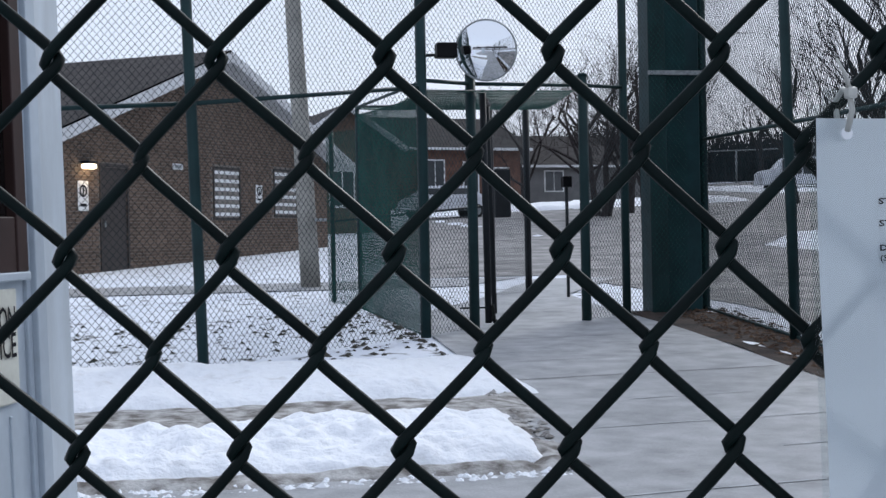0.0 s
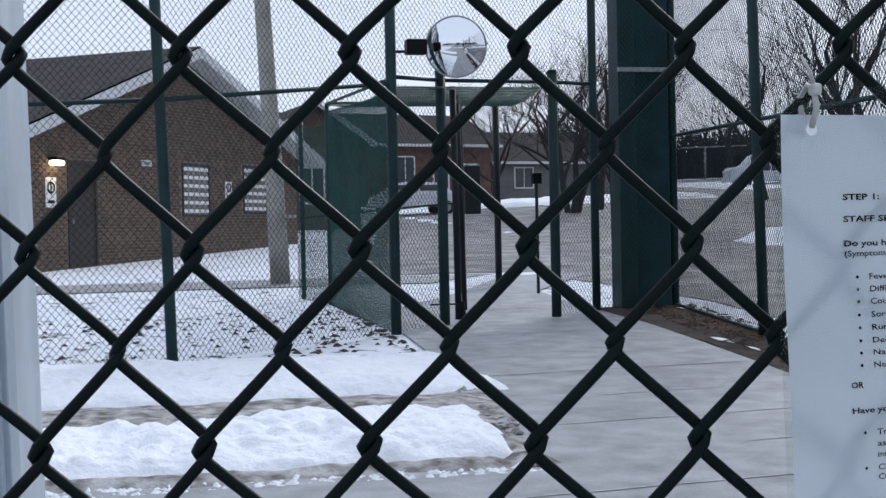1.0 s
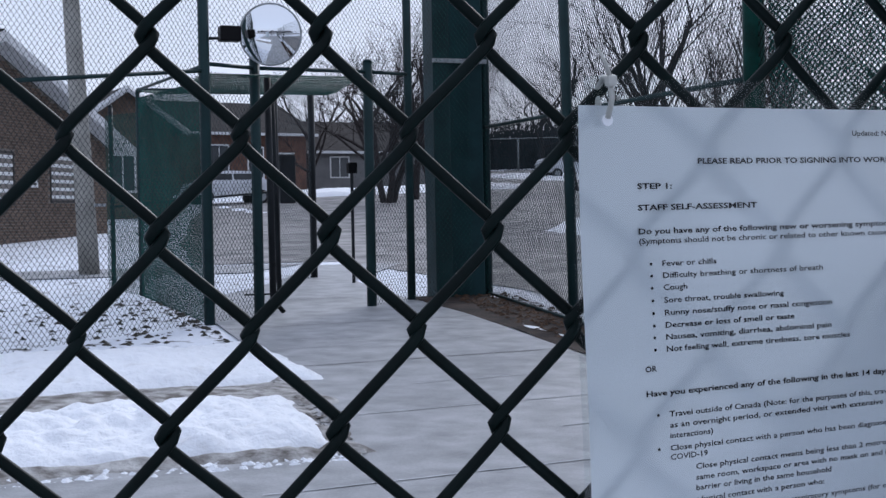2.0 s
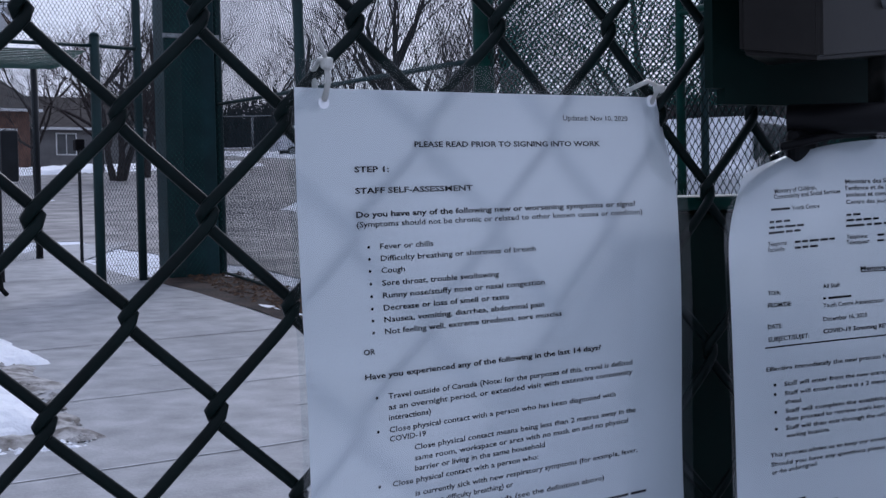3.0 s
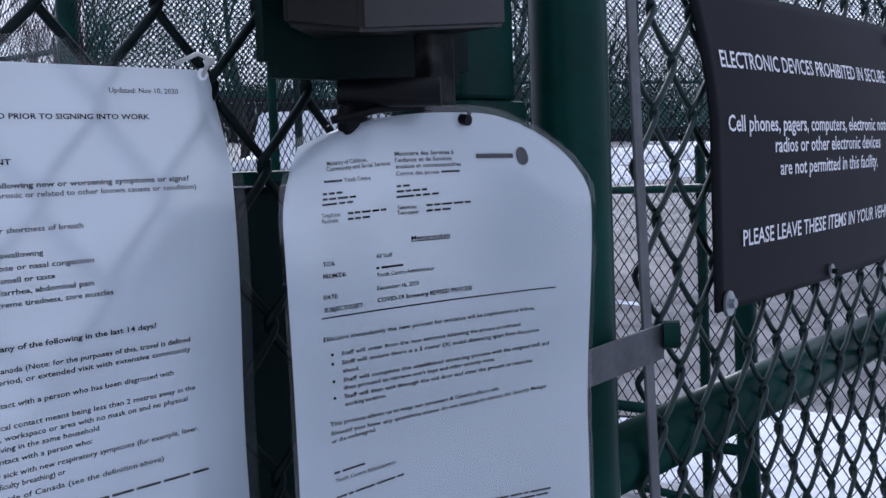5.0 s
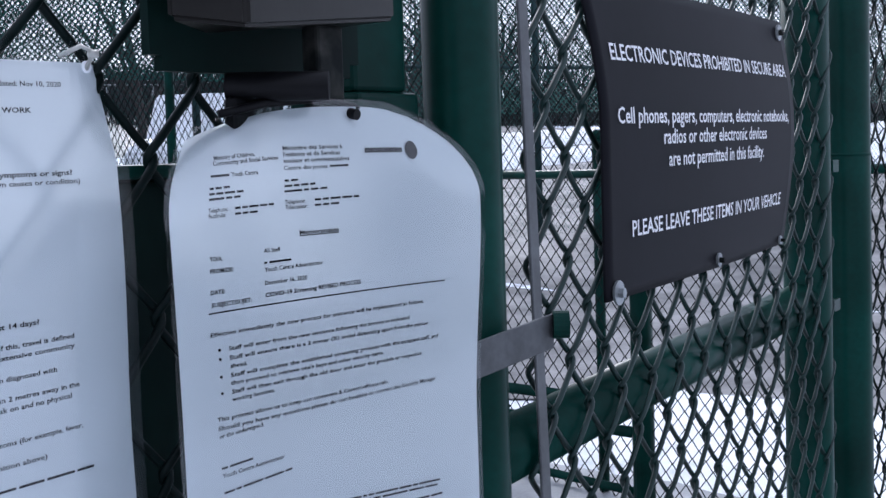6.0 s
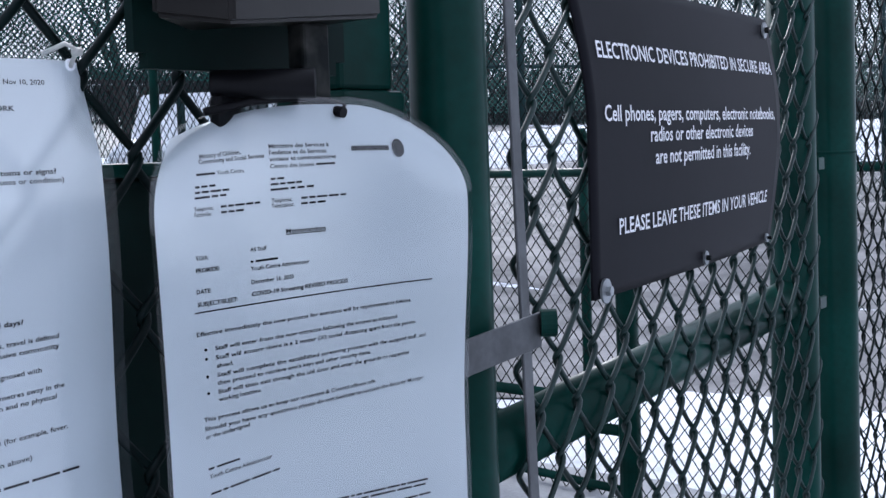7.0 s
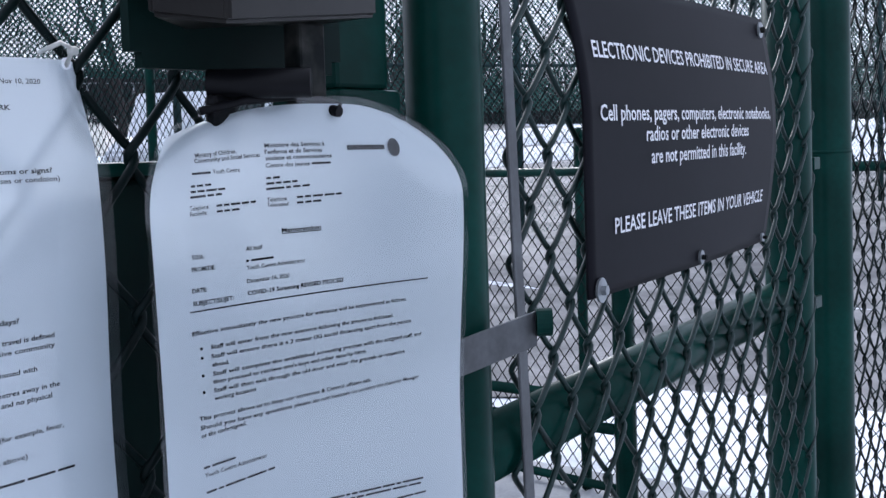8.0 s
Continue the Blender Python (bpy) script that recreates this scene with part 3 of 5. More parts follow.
def brick_wall():
    """Running-bond bricks of the gable wall, set proud of the mortar, cut round the openings."""
    bl, bh, j = 0.212, 0.059, 0.016
    verts, faces = [], []
    z = 1.0
    row = 0
    while z < RIDGE:
        s = W0 - (0.113 if row % 2 else 0)
        while s < W1:
            a, b = max(s, W0), min(s + bl, W1)
            mid = (a + b) / 2
            ok = z + bh < min(wall_top(a), wall_top(b)) and not any(o0 - 0.02 < mid < o1 + 0.02 and oz0 - 0.04 < z + 0.03 < oz1 + 0.04 for o0, o1, oz0, oz1 in OPENINGS)
            if ok and b - a > 0.03:
                o = len(verts)
                y = -0.012 - random.random() * 0.005
                verts += [(a, y, z), (b, y, z), (b, y, z + bh), (a, y, z + bh), (a, 0.01, z), (b, 0.01, z), (b, 0.01, z + bh), (a, 0.01, z + bh)]
                faces += [(o, o + 1, o + 2, o + 3), (o + 1, o + 5, o + 6, o + 2), (o + 4, o, o + 3, o + 7), (o + 3, o + 2, o + 6, o + 7), (o + 4, o + 5, o + 1, o)]
            s += bl + j
        z += bh + j
        row += 1
    me = bpy.data.meshes.new("bricks")
    me.from_pydata(verts, [], faces)
    return me


bw = part("bricks", brick_wall(), BRICK, hall, "brown brick courses")
bw["kind"] = "stuff"
bm = bmesh.new()
vs = [bm.verts.new(p) for p in ((W0, 0, 0.6), (W1, 0, 0.6), (W1, 0, EAVE), (APEX, 0, RIDGE), (W0, 0, EAVE), (W0, 14, 0.6), (W1, 14, 0.6), (W1, 14, EAVE), (APEX, 14, RIDGE), (W0, 14, EAVE))]
for f in ((0, 1, 2, 3, 4), (5, 9, 8, 7, 6), (0, 4, 9, 5), (1, 6, 7, 2)):
    bm.faces.new([vs[i] for i in f])
part("wall", bm, MORTAR, hall)


def roof_slope(sign, name="roof"):
    bm = bmesh.new()
    run = APEX - W0 + 0.75
    for k in range(26):
        a, b = k / 26, (k + 1) / 26
        for (t0, t1) in [(i / 30, (i + 1) / 30) for i in range(30)]:
            pts = []
            for t, w, lift in ((t0, a, 0.04), (t1, a, 0.04), (t1, b, 0.04), (t0, b, 0.04)):
                s = APEX + sign * run * w
                zz = RIDGE + 0.2 - (RIDGE - EAVE) / (APEX - W0) * run * w + lift
                pts.append(bm.verts.new((s, -0.55 + t * 15.2, zz)))
            bm.faces.new(pts)
    bmesh.ops.remove_doubles(bm, verts=bm.verts, dist=0.002)
    bmesh.ops.recalc_face_normals(bm, faces=bm.faces)
    return part(name, bm, SHINGLE, hall, "dark brown shingles")


for sg in (-1, 1):
    roof_slope(sg)
    run = APEX - W0 + 0.75
    drop = (RIDGE - EAVE) / (APEX - W0) * run
    bm = bmesh.new()
    tube([(APEX, -0.56, RIDGE + 0.08), (APEX + sg * run, -0.56, RIDGE + 0.08 - drop)], 0.12, 4, bm)
    for v in bm.verts:
        v.co.y = -0.56 + (0.035 if v.co.y > -0.56 else -0.035)
    part("fascia", bm, FASCIA, hall, "pale grey fascia board")
    bm = bmesh.new()
    a0, a1 = (APEX, RIDGE + 0.02), (APEX + sg * run, RIDGE + 0.02 - drop)
    bm.faces.new([bm.verts.new(p) for p in ((a0[0], -0.53, a0[1]), (a1[0], -0.53, a1[1]), (a1[0], 0.0, a1[1]), (a0[0], 0.0, a0[1]))])
    part("soffit", bm, FASCIA, hall)

door = new("door")
door.parent = hall
part("leaf", box(1.0, 1.92, -0.005, 0.04, 1.15, 3.36, 0.004), DOOR_BROWN, door, "brown steel door leaf")
part("frame", box(0.93, 1.0, -0.03, 0.05, 1.1, 3.44, 0.004), DOOR_BROWN, door)
part("frame", box(1.92, 1.98, -0.03, 0.05, 1.1, 3.44, 0.004), DOOR_BROWN, door)
part("frame", box(1.0, 1.92, -0.03, 0.05, 3.37, 3.44, 0.004), DOOR_BROWN, door)
part("handle", box(1.06, 1.1, -0.05, -0.006, 2.1, 2.22, 0.004), STEEL, door)


def barred_window(s0, s1, z0, z1):
    w = new("window")
    w.parent = hall
    part("pane", box(s0 + 0.05, s1 - 0.05, 0.02, 0.03, z0 + 0.05, z1 - 0.05), WIN_GLASS, w)
    for a in ((s0, s0 + 0.06, z0, z1), (s1 - 0.06, s1, z0, z1), (s0 + 0.06, s1 - 0.06, z0, z0 + 0.06), (s0 + 0.06, s1 - 0.06, z1 - 0.06, z1)):
        part("frame", box(a[0], a[1], -0.025, 0.03, a[2], a[3], 0.004), DOOR_BROWN, w)
    n = 6
    for k in range(n):
        zz = z0 + 0.1 + (z1 - z0 - 0.28) * k / (n - 1)
        part("slat", box(s0 + 0.06, s1 - 0.06, -0.01, 0.015, zz, zz + 0.085, 0.004), WIN_SLAT, w)


barred_window(*OPENINGS[1])
barred_window(*OPENINGS[2])
part("side_door", box(-0.58, -0.32, -0.02, 0.03, 1.1, 3.4, 0.004), WHITE_PAINT, hall)

wall_lamp = thing("wall_lamp", "lit warm wall lamp above the brown door", "lamp", at=(-1.79, 28.71, 0), rz=math.degrees(math.atan2(0.84, 0.54)))
part("hood", box(0.28, 0.62, -0.22, -0.013, 3.4, 3.46, 0.015), BLACK, wall_lamp)
part("lens", box(0.3, 0.6, -0.2, -0.014, 3.3, 3.398, 0.03), LAMP_GLOW, wall_lamp, "glowing lens")
bulb = new("lamp_light", bpy.data.lights.new("lamp_light", "POINT"))
bulb.data.energy, bulb.data.color, bulb.data.shadow_soft_size = 6, (1, 0.66, 0.32), 0.08
bulb.parent = wall_lamp
bulb.location = (0.45, -0.3, 3.24)


def notice(s, z, w, h, label):
    t = thing("wall_sign", label, "sign", at=(-1.79, 28.71, 0), rz=math.degrees(math.atan2(0.84, 0.54)))
    part("board", box(s - w / 2, s + w / 2, -0.03, -0.018, z - h / 2, z + h / 2, 0.003), WIN_SLAT, t)
    part("ring", tube([(s + w * 0.3 * math.cos(a), -0.033, z + h * 0.16 + w * 0.3 * math.sin(a)) for a in (2 * math.pi * k / 20 for k in range(21))], 0.02, 4), INK, t)
    part("bar", box(s - w * 0.3, s + w * 0.3, -0.034, -0.031, z - h * 0.36, z - h * 0.26), INK, t)
    part("slash", box(s - 0.02, s + 0.02, -0.034, -0.031, z + h * 0.02, z + h * 0.3), INK, t)


notice(0.34, 2.74, 0.36, 0.62, "white notice with a round symbol on the brick wall")
notice(7.8, 2.95, 0.34, 0.46, "white notice with a dark symbol on the brick wall")
vent = thing("wall_vent", "small pale vent on the brick wall", "vent", at=(-1.79, 28.71, 0), rz=math.degrees(math.atan2(0.84, 0.54)))
part("body", box(3.75, 4.15, -0.05, -0.013, 3.42, 3.56, 0.01), FASCIA, vent)
part("grille", box(3.8, 4.1, -0.056, -0.051, 3.45, 3.53, 0.004), STEEL, vent)


# ---- far houses ----
def house(name, label, at, rz, w, d, eave, ridge, wall_mat, wins, along="x", fascia=FASCIA):
    e = thing(name, label, "house", at=at, rz=rz)
    bm = bmesh.new()
    if along == "x":
        prof = [(0, 0), (d, 0), (d, eave), (d / 2, ridge), (0, eave)]
        a = [bm.verts.new((0, p[0], p[1])) for p in prof]
        b = [bm.verts.new((w, p[0], p[1])) for p in prof]
    else:
        prof = [(0, 0), (w, 0), (w, eave), (w / 2, ridge), (0, eave)]
        a = [bm.verts.new((p[0], 0, p[1])) for p in prof]
        b = [bm.verts.new((p[0], d, p[1])) for p in prof]
    bm.faces.new(a)
    bm.faces.new(b[::-1])
    for i in (1, 4):
        bm.faces.new((a[i], a[(i + 1) % 5], b[(i + 1) % 5], b[i]))
    bmesh.ops.recalc_face_normals(bm, faces=bm.faces)
    part("wall", bm, wall_mat, e)
    for sg in (-1, 1):
        half = (d if along == "x" else w) / 2
        run, drop = half + 0.5, (ridge - eave) / half * (half + 0.5)
        bm = bmesh.new()
        rows = 1
        for k in range(rows):
            u0, u1 = k / rows, (k + 1) / rows
            q4 = []
            for (u, t, lf) in ((u0, -0.5, 0.1), (u0, (w if along == "x" else d) + 0.5, 0.1), (u1, (w if along == "x" else d) + 0.5, 0.1), (u1, -0.5, 0.1)):
                c = half + sg * run * u
                zz = ridge - drop * u + lf
                q4.append(bm.verts.new((t, c, zz) if along == "x" else (c, t, zz)))
            bm.faces.new(q4)
        bmesh.ops.recalc_face_normals(bm, faces=bm.faces)
        part("roof", bm, SHINGLE, e)
        c = half + sg * run
        zz = ridge - drop
        if along == "x":
            part("fascia", box(-0.5, w + 0.5, c - 0.04, c + 0.04, zz - 0.05, zz + 0.09), fascia, e)
        else:
            part("fascia", tube([(half, -0.52, ridge + 0.02), (c, -0.52, zz + 0.02)], 0.11, 4), fascia, e)
    for x0, x1, z0, z1 in wins:
        wn_ = new("window")
        wn_.parent = e
        part("frame", box(x0 - 0.08, x1 + 0.08, -0.05, -0.01, z0 - 0.08, z1 + 0.08), WIN_SLAT, wn_)
        part("pane", box(x0, (x0 + x1) / 2 - 0.03, -0.07, -0.052, z0, z1), WIN_GLASS, wn_)
        part("pane", box((x0 + x1) / 2 + 0.03, x1, -0.07, -0.052, z0, z1), WIN_GLASS, wn_)
    return e


house("brick_house", "far red-brown brick house with a wide gable roof", (6.5, 69.4, gz(8, 69)), 12, 13.0, 9, 3.7, 5.5, BRICK_RED, [(7.4, 8.4, 1.3, 2.9), (11.4, 12.2, 0.9, 2.5), (9.6, 10.4, 1.2, 2.8)])
house("brick_wing", "brown brick wing with a low gable behind the corridor", (4.7, 48, gz(5, 48)), 8, 3.4, 10, 3.3, 4.5, BRICK, [(1.2, 2.0, 1.0, 2.2)], "y")
house("bungalow", "far grey sided bungalow with a dark roof", (20.6, 76, gz(21, 76)), 10, 9, 8, 2.4, 4.2, SIDING, [(1.2, 2.3, 0.8, 1.9)])


# ---- parked vehicles ----
def vehicle(name, label, at, rz, length, width, height, hood, bodyc=CAR_WHITE):
    e = thing(name, label, "car", at=at, rz=rz)
    prof = [(0, 0.35), (0.02, 0.75), (0.12, 0.95), (length * 0.12, 1.0)] if hood < 1 else [(0, 0.4), (0, 1.1), (0.2, 1.3), (length * 0.18, 1.4)]
    top = [(length * 0.28, height), (length * 0.5, height + 0.03), (length * 0.72, height - 0.02)] if hood < 1 else [(length * 0.3, height), (length * 0.6, height + 0.04), (length - 0.15, height)]
    tail = [(length * 0.9, 1.0), (length - 0.02, 0.92), (length, 0.4)] if hood < 1 else [(length, height - 0.3), (length, 0.4)]
    pts = prof + top + tail
    bm = bmesh.new()
    a = [bm.verts.new((p[0], 0.12 if p[1] > 1.1 else 0, p[1])) for p in pts]
    b = [bm.verts.new((p[0], width - (0.12 if p[1] > 1.1 else 0), p[1])) for p in pts]
    bm.faces.new(a)
    bm.faces.new(b[::-1])
    for i in range(len(pts)):
        k = (i + 1) % len(pts)
        bm.faces.new((a[k], a[i], b[i], b[k]))
    bmesh.ops.recalc_face_normals(bm, faces=bm.faces)
    bmesh.ops.bevel(bm, geom=list(bm.edges), offset=0.05, segments=2, affect="EDGES")
    part("body", bm, bodyc, e, smooth=False)
    for x0, x1 in ((0.25, 0.47), (0.49, 0.74)):
        part("side_window", box(length * x0, length * x1, 0.02, 0.1, 1.02, height - 0.12, 0.03), WIN_GLASS, e)
    for x in (length * 0.18, length * 0.8):
        for y in (0.02, width - 0.02):
            w = new("wheel")
            w.parent = e
            part("tyre", disc((x, y, 0.32), (0, 1, 0), 0.32, 0.2, 24), TYRE, w)
            part("rim", disc((x, y + (-0.1 if y < 1 else 0.1), 0.32), (0, 1, 0), 0.2, 0.02, 20), STEEL, w)
    part("tail_lamp", box(length - 0.05, length + 0.01, 0.06, 0.3, 0.75, 0.95, 0.02), RED_LAMP, e)
    part("head_lamp", box(-0.01, 0.06, 0.08, 0.35, 0.66, 0.8, 0.02), STEEL, e)
    part("bumper", box(-0.06, 0.05, 0.05, width - 0.05, 0.35, 0.55, 0.03), bodyc, e)
    return e


vehicle("car", "white hatchback parked beyond the gate", (11.0, 61.5, gz(13, 62) + 0.02), 6, 4.2, 1.75, 1.5, 0)
vehicle("van", "white van parked in the car park", (37.0, 80.0, gz(38, 80) + 0.02), -10, 5.4, 2.0, 2.1, 1)
vehicle("van", "white van parked beyond the car park fence", (16.6, 17.2, gz(17, 17) + 0.02), 30, 5.2, 2.0, 2.2, 1)


# ---- trees ----
def tree(seed, height, spread, stems=1, levels=5):
    rnd = random.Random(seed)
    trunk, twigs = bmesh.new(), []

    def grow(p, d, length, r, lev):
        pts = [p]
        for k in range(3):
            d = (d + Vector((rnd.uniform(-1, 1), rnd.uniform(-1, 1), rnd.uniform(-0.3, 0.6))) * 0.14).normalized()
            p = p + d * length / 3
            pts.append(p)
        if lev < 2:
            tube(pts, r, 7, trunk, False, r * 0.66)
        else:
            twigs.append((pts, r))
        if lev >= levels:
            return
        n = rnd.choice((3, 4)) if lev else rnd.choice((5, 6))
        for k in range(n):
            f = rnd.uniform(0.35, 1.0) if k else 1.0
            q = pts[0].lerp(pts[-1], f) if f < 1 else pts[-1]
            axis = Vector((rnd.uniform(-1, 1), rnd.uniform(-1, 1), rnd.uniform(-0.3, 0.5))).normalized()
            nd = (d * rnd.uniform(0.6, 1.0) + axis * rnd.uniform(0.5, 0.95) * spread).normalized()
            grow(q, nd, length * rnd.uniform(0.55, 0.78), r * rnd.uniform(0.4, 0.56), lev + 1)

    for s in range(stems):
        a = 2 * math.pi * s / max(1, stems) + rnd.random()
        tilt = 0.0 if stems == 1 else 0.32
        grow(Vector((0.25 * math.cos(a) * (stems > 1), 0.25 * math.sin(a) * (stems > 1), -0.1)), Vector((tilt * math.cos(a), tilt * math.sin(a), 1)).normalized(), height * 0.36, height * 0.017, 0)
    verts, faces = [], []
    for pts, r in twigs:
        o = len(verts)
        r = max(r, 0.0055)
        for i, p in enumerate(pts):
            rr = r * (1 - 0.2 * i)
            for c in range(3):
                verts.append((p.x + rr * math.cos(2.1 * c), p.y + rr * math.sin(2.1 * c), p.z + 0.3 * rr * c))
        for i in range(len(pts) - 1):
            for c in range(3):
                faces.append((o + i * 3 + c, o + i * 3 + (c + 1) % 3, o + i * 3 + 3 + (c + 1) % 3, o + i * 3 + 3 + c))
    me = bpy.data.meshes.new("crown")
    me.from_pydata(verts, [], faces)
    return mesh_from(trunk, "trunk"), me


def plant(x, y, meshes, scale, rz, label, sink=0.0):
    e = thing("tree", label, "tree", "bare winter trees", at=(x, y, gz(x, y) - sink), rz=rz)
    e.scale = (scale, scale, scale)
    part("trunk", meshes[0], BARK, e) if not meshes[0].materials else reuse_mesh(meshes[0], "trunk", e)
    part("crown", meshes[1], BARK, e) if not meshes[1].materials else reuse_mesh(meshes[1], "crown", e)
    return e


def reuse_mesh(me, name, parent):
    ob = new(name, me)
    ob.parent = parent
    return ob


T_MULTI = tree(3, 11, 0.95, stems=3)
T_TALL = tree(8, 13, 0.9)
T_WIDE = tree(12, 10, 1.15)
plant(23.6, 39.5, T_MULTI, 1.0, 0, "large many-stemmed bare tree behind the car park")
for x, y, m, s, r in ((17.5, 48, T_WIDE, 0.75, 40), (20.5, 58, T_TALL, 0.8, 90), (25.5, 66, T_WIDE, 0.95, 10), (29.5, 60, T_TALL, 0.8, 200), (35, 66, T_WIDE, 1.0, 140), (33, 50, T_TALL, 0.9, 70),
                      (40, 58, T_MULTI, 0.95, 240), (30.5, 36, T_TALL, 0.85, 280), (35, 34, T_WIDE, 0.9, 20), (38, 30, T_TALL, 0.9, 110), (43, 31, T_MULTI, 0.9, 170), (46, 26, T_TALL, 0.85, 60),
                      (50, 23, T_WIDE, 0.9, 300), (54, 20, T_TALL, 0.9, 220), (47, 38, T_WIDE, 0.9, 130), (-4.0, 66, T_WIDE, 0.6, 15), (18.5, 56, T_MULTI, 0.85, 100), (21, 66, T_WIDE, 1.1, 30), (16.2, 60, T_WIDE, 0.8, 190), (24, 85, T_WIDE, 1.0, 75), (44, 95, T_WIDE, 1.1, 35), (56, 90, T_TALL, 1.0, 5),
                      (36, 98, T_TALL, 1.0, 155), (63, 80, T_WIDE, 1.1, 255)):
    plant(x, y, m, s, r, "bare leafless tree in winter")


def thicket(name, a, b, n, h0, h1, r, material, seed, label):
    """A far strip of bare scrub: hundreds of upright twigs."""
    rnd = random.Random(seed)
    verts, faces = [], []
    for k in range(n):
        t = rnd.random()
        x, y = a[0] + (b[0] - a[0]) * t + rnd.uniform(-3, 3), a[1] + (b[1] - a[1]) * t + rnd.uniform(-3, 3)
        h = rnd.uniform(h0, h1) * (0.7 + 0.5 * noise.noise((x * 0.12, y * 0.12, seed)))
        p = Vector((x, y, gz(x, y)))
        d = Vector((rnd.uniform(-0.35, 0.35), rnd.uniform(-0.35, 0.35), 1))
        o = len(verts)
        for i in range(4):
            q = p + d * h * i / 3 + Vector((rnd.uniform(-0.2, 0.2), rnd.uniform(-0.2, 0.2), 0)) * i
            rr = r * (1 - 0.28 * i)
            for c in range(3):
                verts.append((q.x + rr * math.cos(2.1 * c), q.y + rr * math.sin(2.1 * c), q.z))
        for i in range(3):
            for c in range(3):
                faces.append((o + i * 3 + c, o + i * 3 + (c + 1) % 3, o + i * 3 + 3 + (c + 1) % 3, o + i * 3 + 3 + c))
    me = bpy.data.meshes.new(name)
    me.from_pydata(verts, [], faces)
    ob = new(name, me)
    finish(ob, material)
    return tagged(ob, label, "woods", "", "stuff")


thicket("far_woods", (22, 118), (90, 92), 5200, 3.5, 6.5, 0.11, WOODS, 5, "dark strip of distant bare woods")
thicket("far_woods", (60, 70), (75, 10), 4600, 3, 8, 0.05, WOODS, 6, "dark bare woods behind the car park")
thicket("far_woods", (-45, -32), (45, -36), 3200, 3, 7, 0.1, WOODS, 14, "bare woods across the road behind the gate")
thicket("hedge", (14, 84), (30, 92), 1800, 3.0, 6.0, 0.1, EVERGREEN, 9, "dark hedge behind the far bungalow")

# ---- guard booth at the walk ----
booth = thing("guard_booth", "white guard booth with a dark brown window and office sign", "booth")
BX, BY = -0.272, 3.05


def booth_wall(name, s0, s1, z0, z1, material, proud=0.0, label="", bevel=0.003):
    """A board on the booth's long side, which runs towards the camera and to the left."""
    d = Vector((-0.33, -0.944, 0)).normalized()
    n = Vector((0.944, -0.33, 0)).normalized()
    bm = box(s0, s1, 0, 0.03 + proud, z0, z1, bevel)
    for v in bm.verts:
        w = Vector((BX, BY, 0)) + d * v.co.x + n * (v.co.y - 0.03)
        v.co = Vector((w.x, w.y, v.co.z))
    bmesh.ops.recalc_face_normals(bm, faces=bm.faces)
    return part(name, bm, material, booth, label)


booth_wall("corner_board", -0.02, 0.028, -0.05, 3.2, WHITE_PAINT, 0.02, "pale painted corner board")
booth_wall("corner_board", 0.028, 0.05, -0.05, 3.2, WHITE_PAINT, 0.008)
booth_wall("window_frame", 0.05, 0.1, 1.655, 3.0, BROWN_FRAME, 0.015, "dark brown window frame")
booth_wall("window_frame", 0.1, 1.2, 1.655, 1.77, BROWN_FRAME, 0.012)
booth_wall("window_pane", 0.1, 1.2, 1.77, 3.0, DARK_GLASS, -0.005)
booth_wall("wall_panel", 0.05, 1.2, -0.05, 1.64, WHITE_PAINT, 0.0, "white boarded panel")
booth_wall("ledge", 0.05, 1.2, 1.637, 1.655, WHITE_PAINT, 0.02)
for k in range(3):
    booth_wall("batten", 0.13 + 0.15 * k, 0.142 + 0.15 * k, -0.05, 1.36, WHITE_PAINT, 0.004)
booth_wall("office_sign", 0.1, 0.6, 1.385, 1.622, CREAM, 0.008, "cream office sign with dark lettering", 0.004)
bm = bmesh.new()
box(-1.4, -0.272 - 0.03, 3.06, 4.6, -0.1, 3.2, 0.0, 2, bm)
part("body", bm, WHITE_PAINT, booth)
part("roof", box(-1.6, 0.0, 2.2, 4.8, 3.2, 3.35, 0.02), BROWN_FRAME, booth)


# ---- lettering ----
def letters(text, width, size, bold=0.0):
    """Flat text mesh from x = 0 to width, about size high, centred on y = 0."""
    cu = bpy.data.curves.new("lettering", "FONT")
    cu.body, cu.size, cu.resolution_u, cu.offset = text, 1.0, 2, bold * 0.7 + 0.013
    ob = bpy.data.objects.new("lettering", cu)
    me = bpy.data.meshes.new_from_object(ob)
    bpy.data.objects.remove(ob)
    xs = [v.co.x for v in me.vertices]
    lo, hi = min(xs), max(xs)
    for v in me.vertices:
        v.co.x = (v.co.x - lo) / (hi - lo) * width
        v.co.y = (v.co.y - 0.32) * size
    return me


def flat_bar(width, height, at=0.0):
    me = bpy.data.meshes.new("bar")
    n = max(2, int(width / 0.006))
    me.from_pydata([(at + width * k / n, s * height / 2, 0) for k in range(n + 1) for s in (-1, 1)], [], [(2 * k, 2 * k + 2, 2 * k + 3, 2 * k + 1) for k in range(n)])
    return me


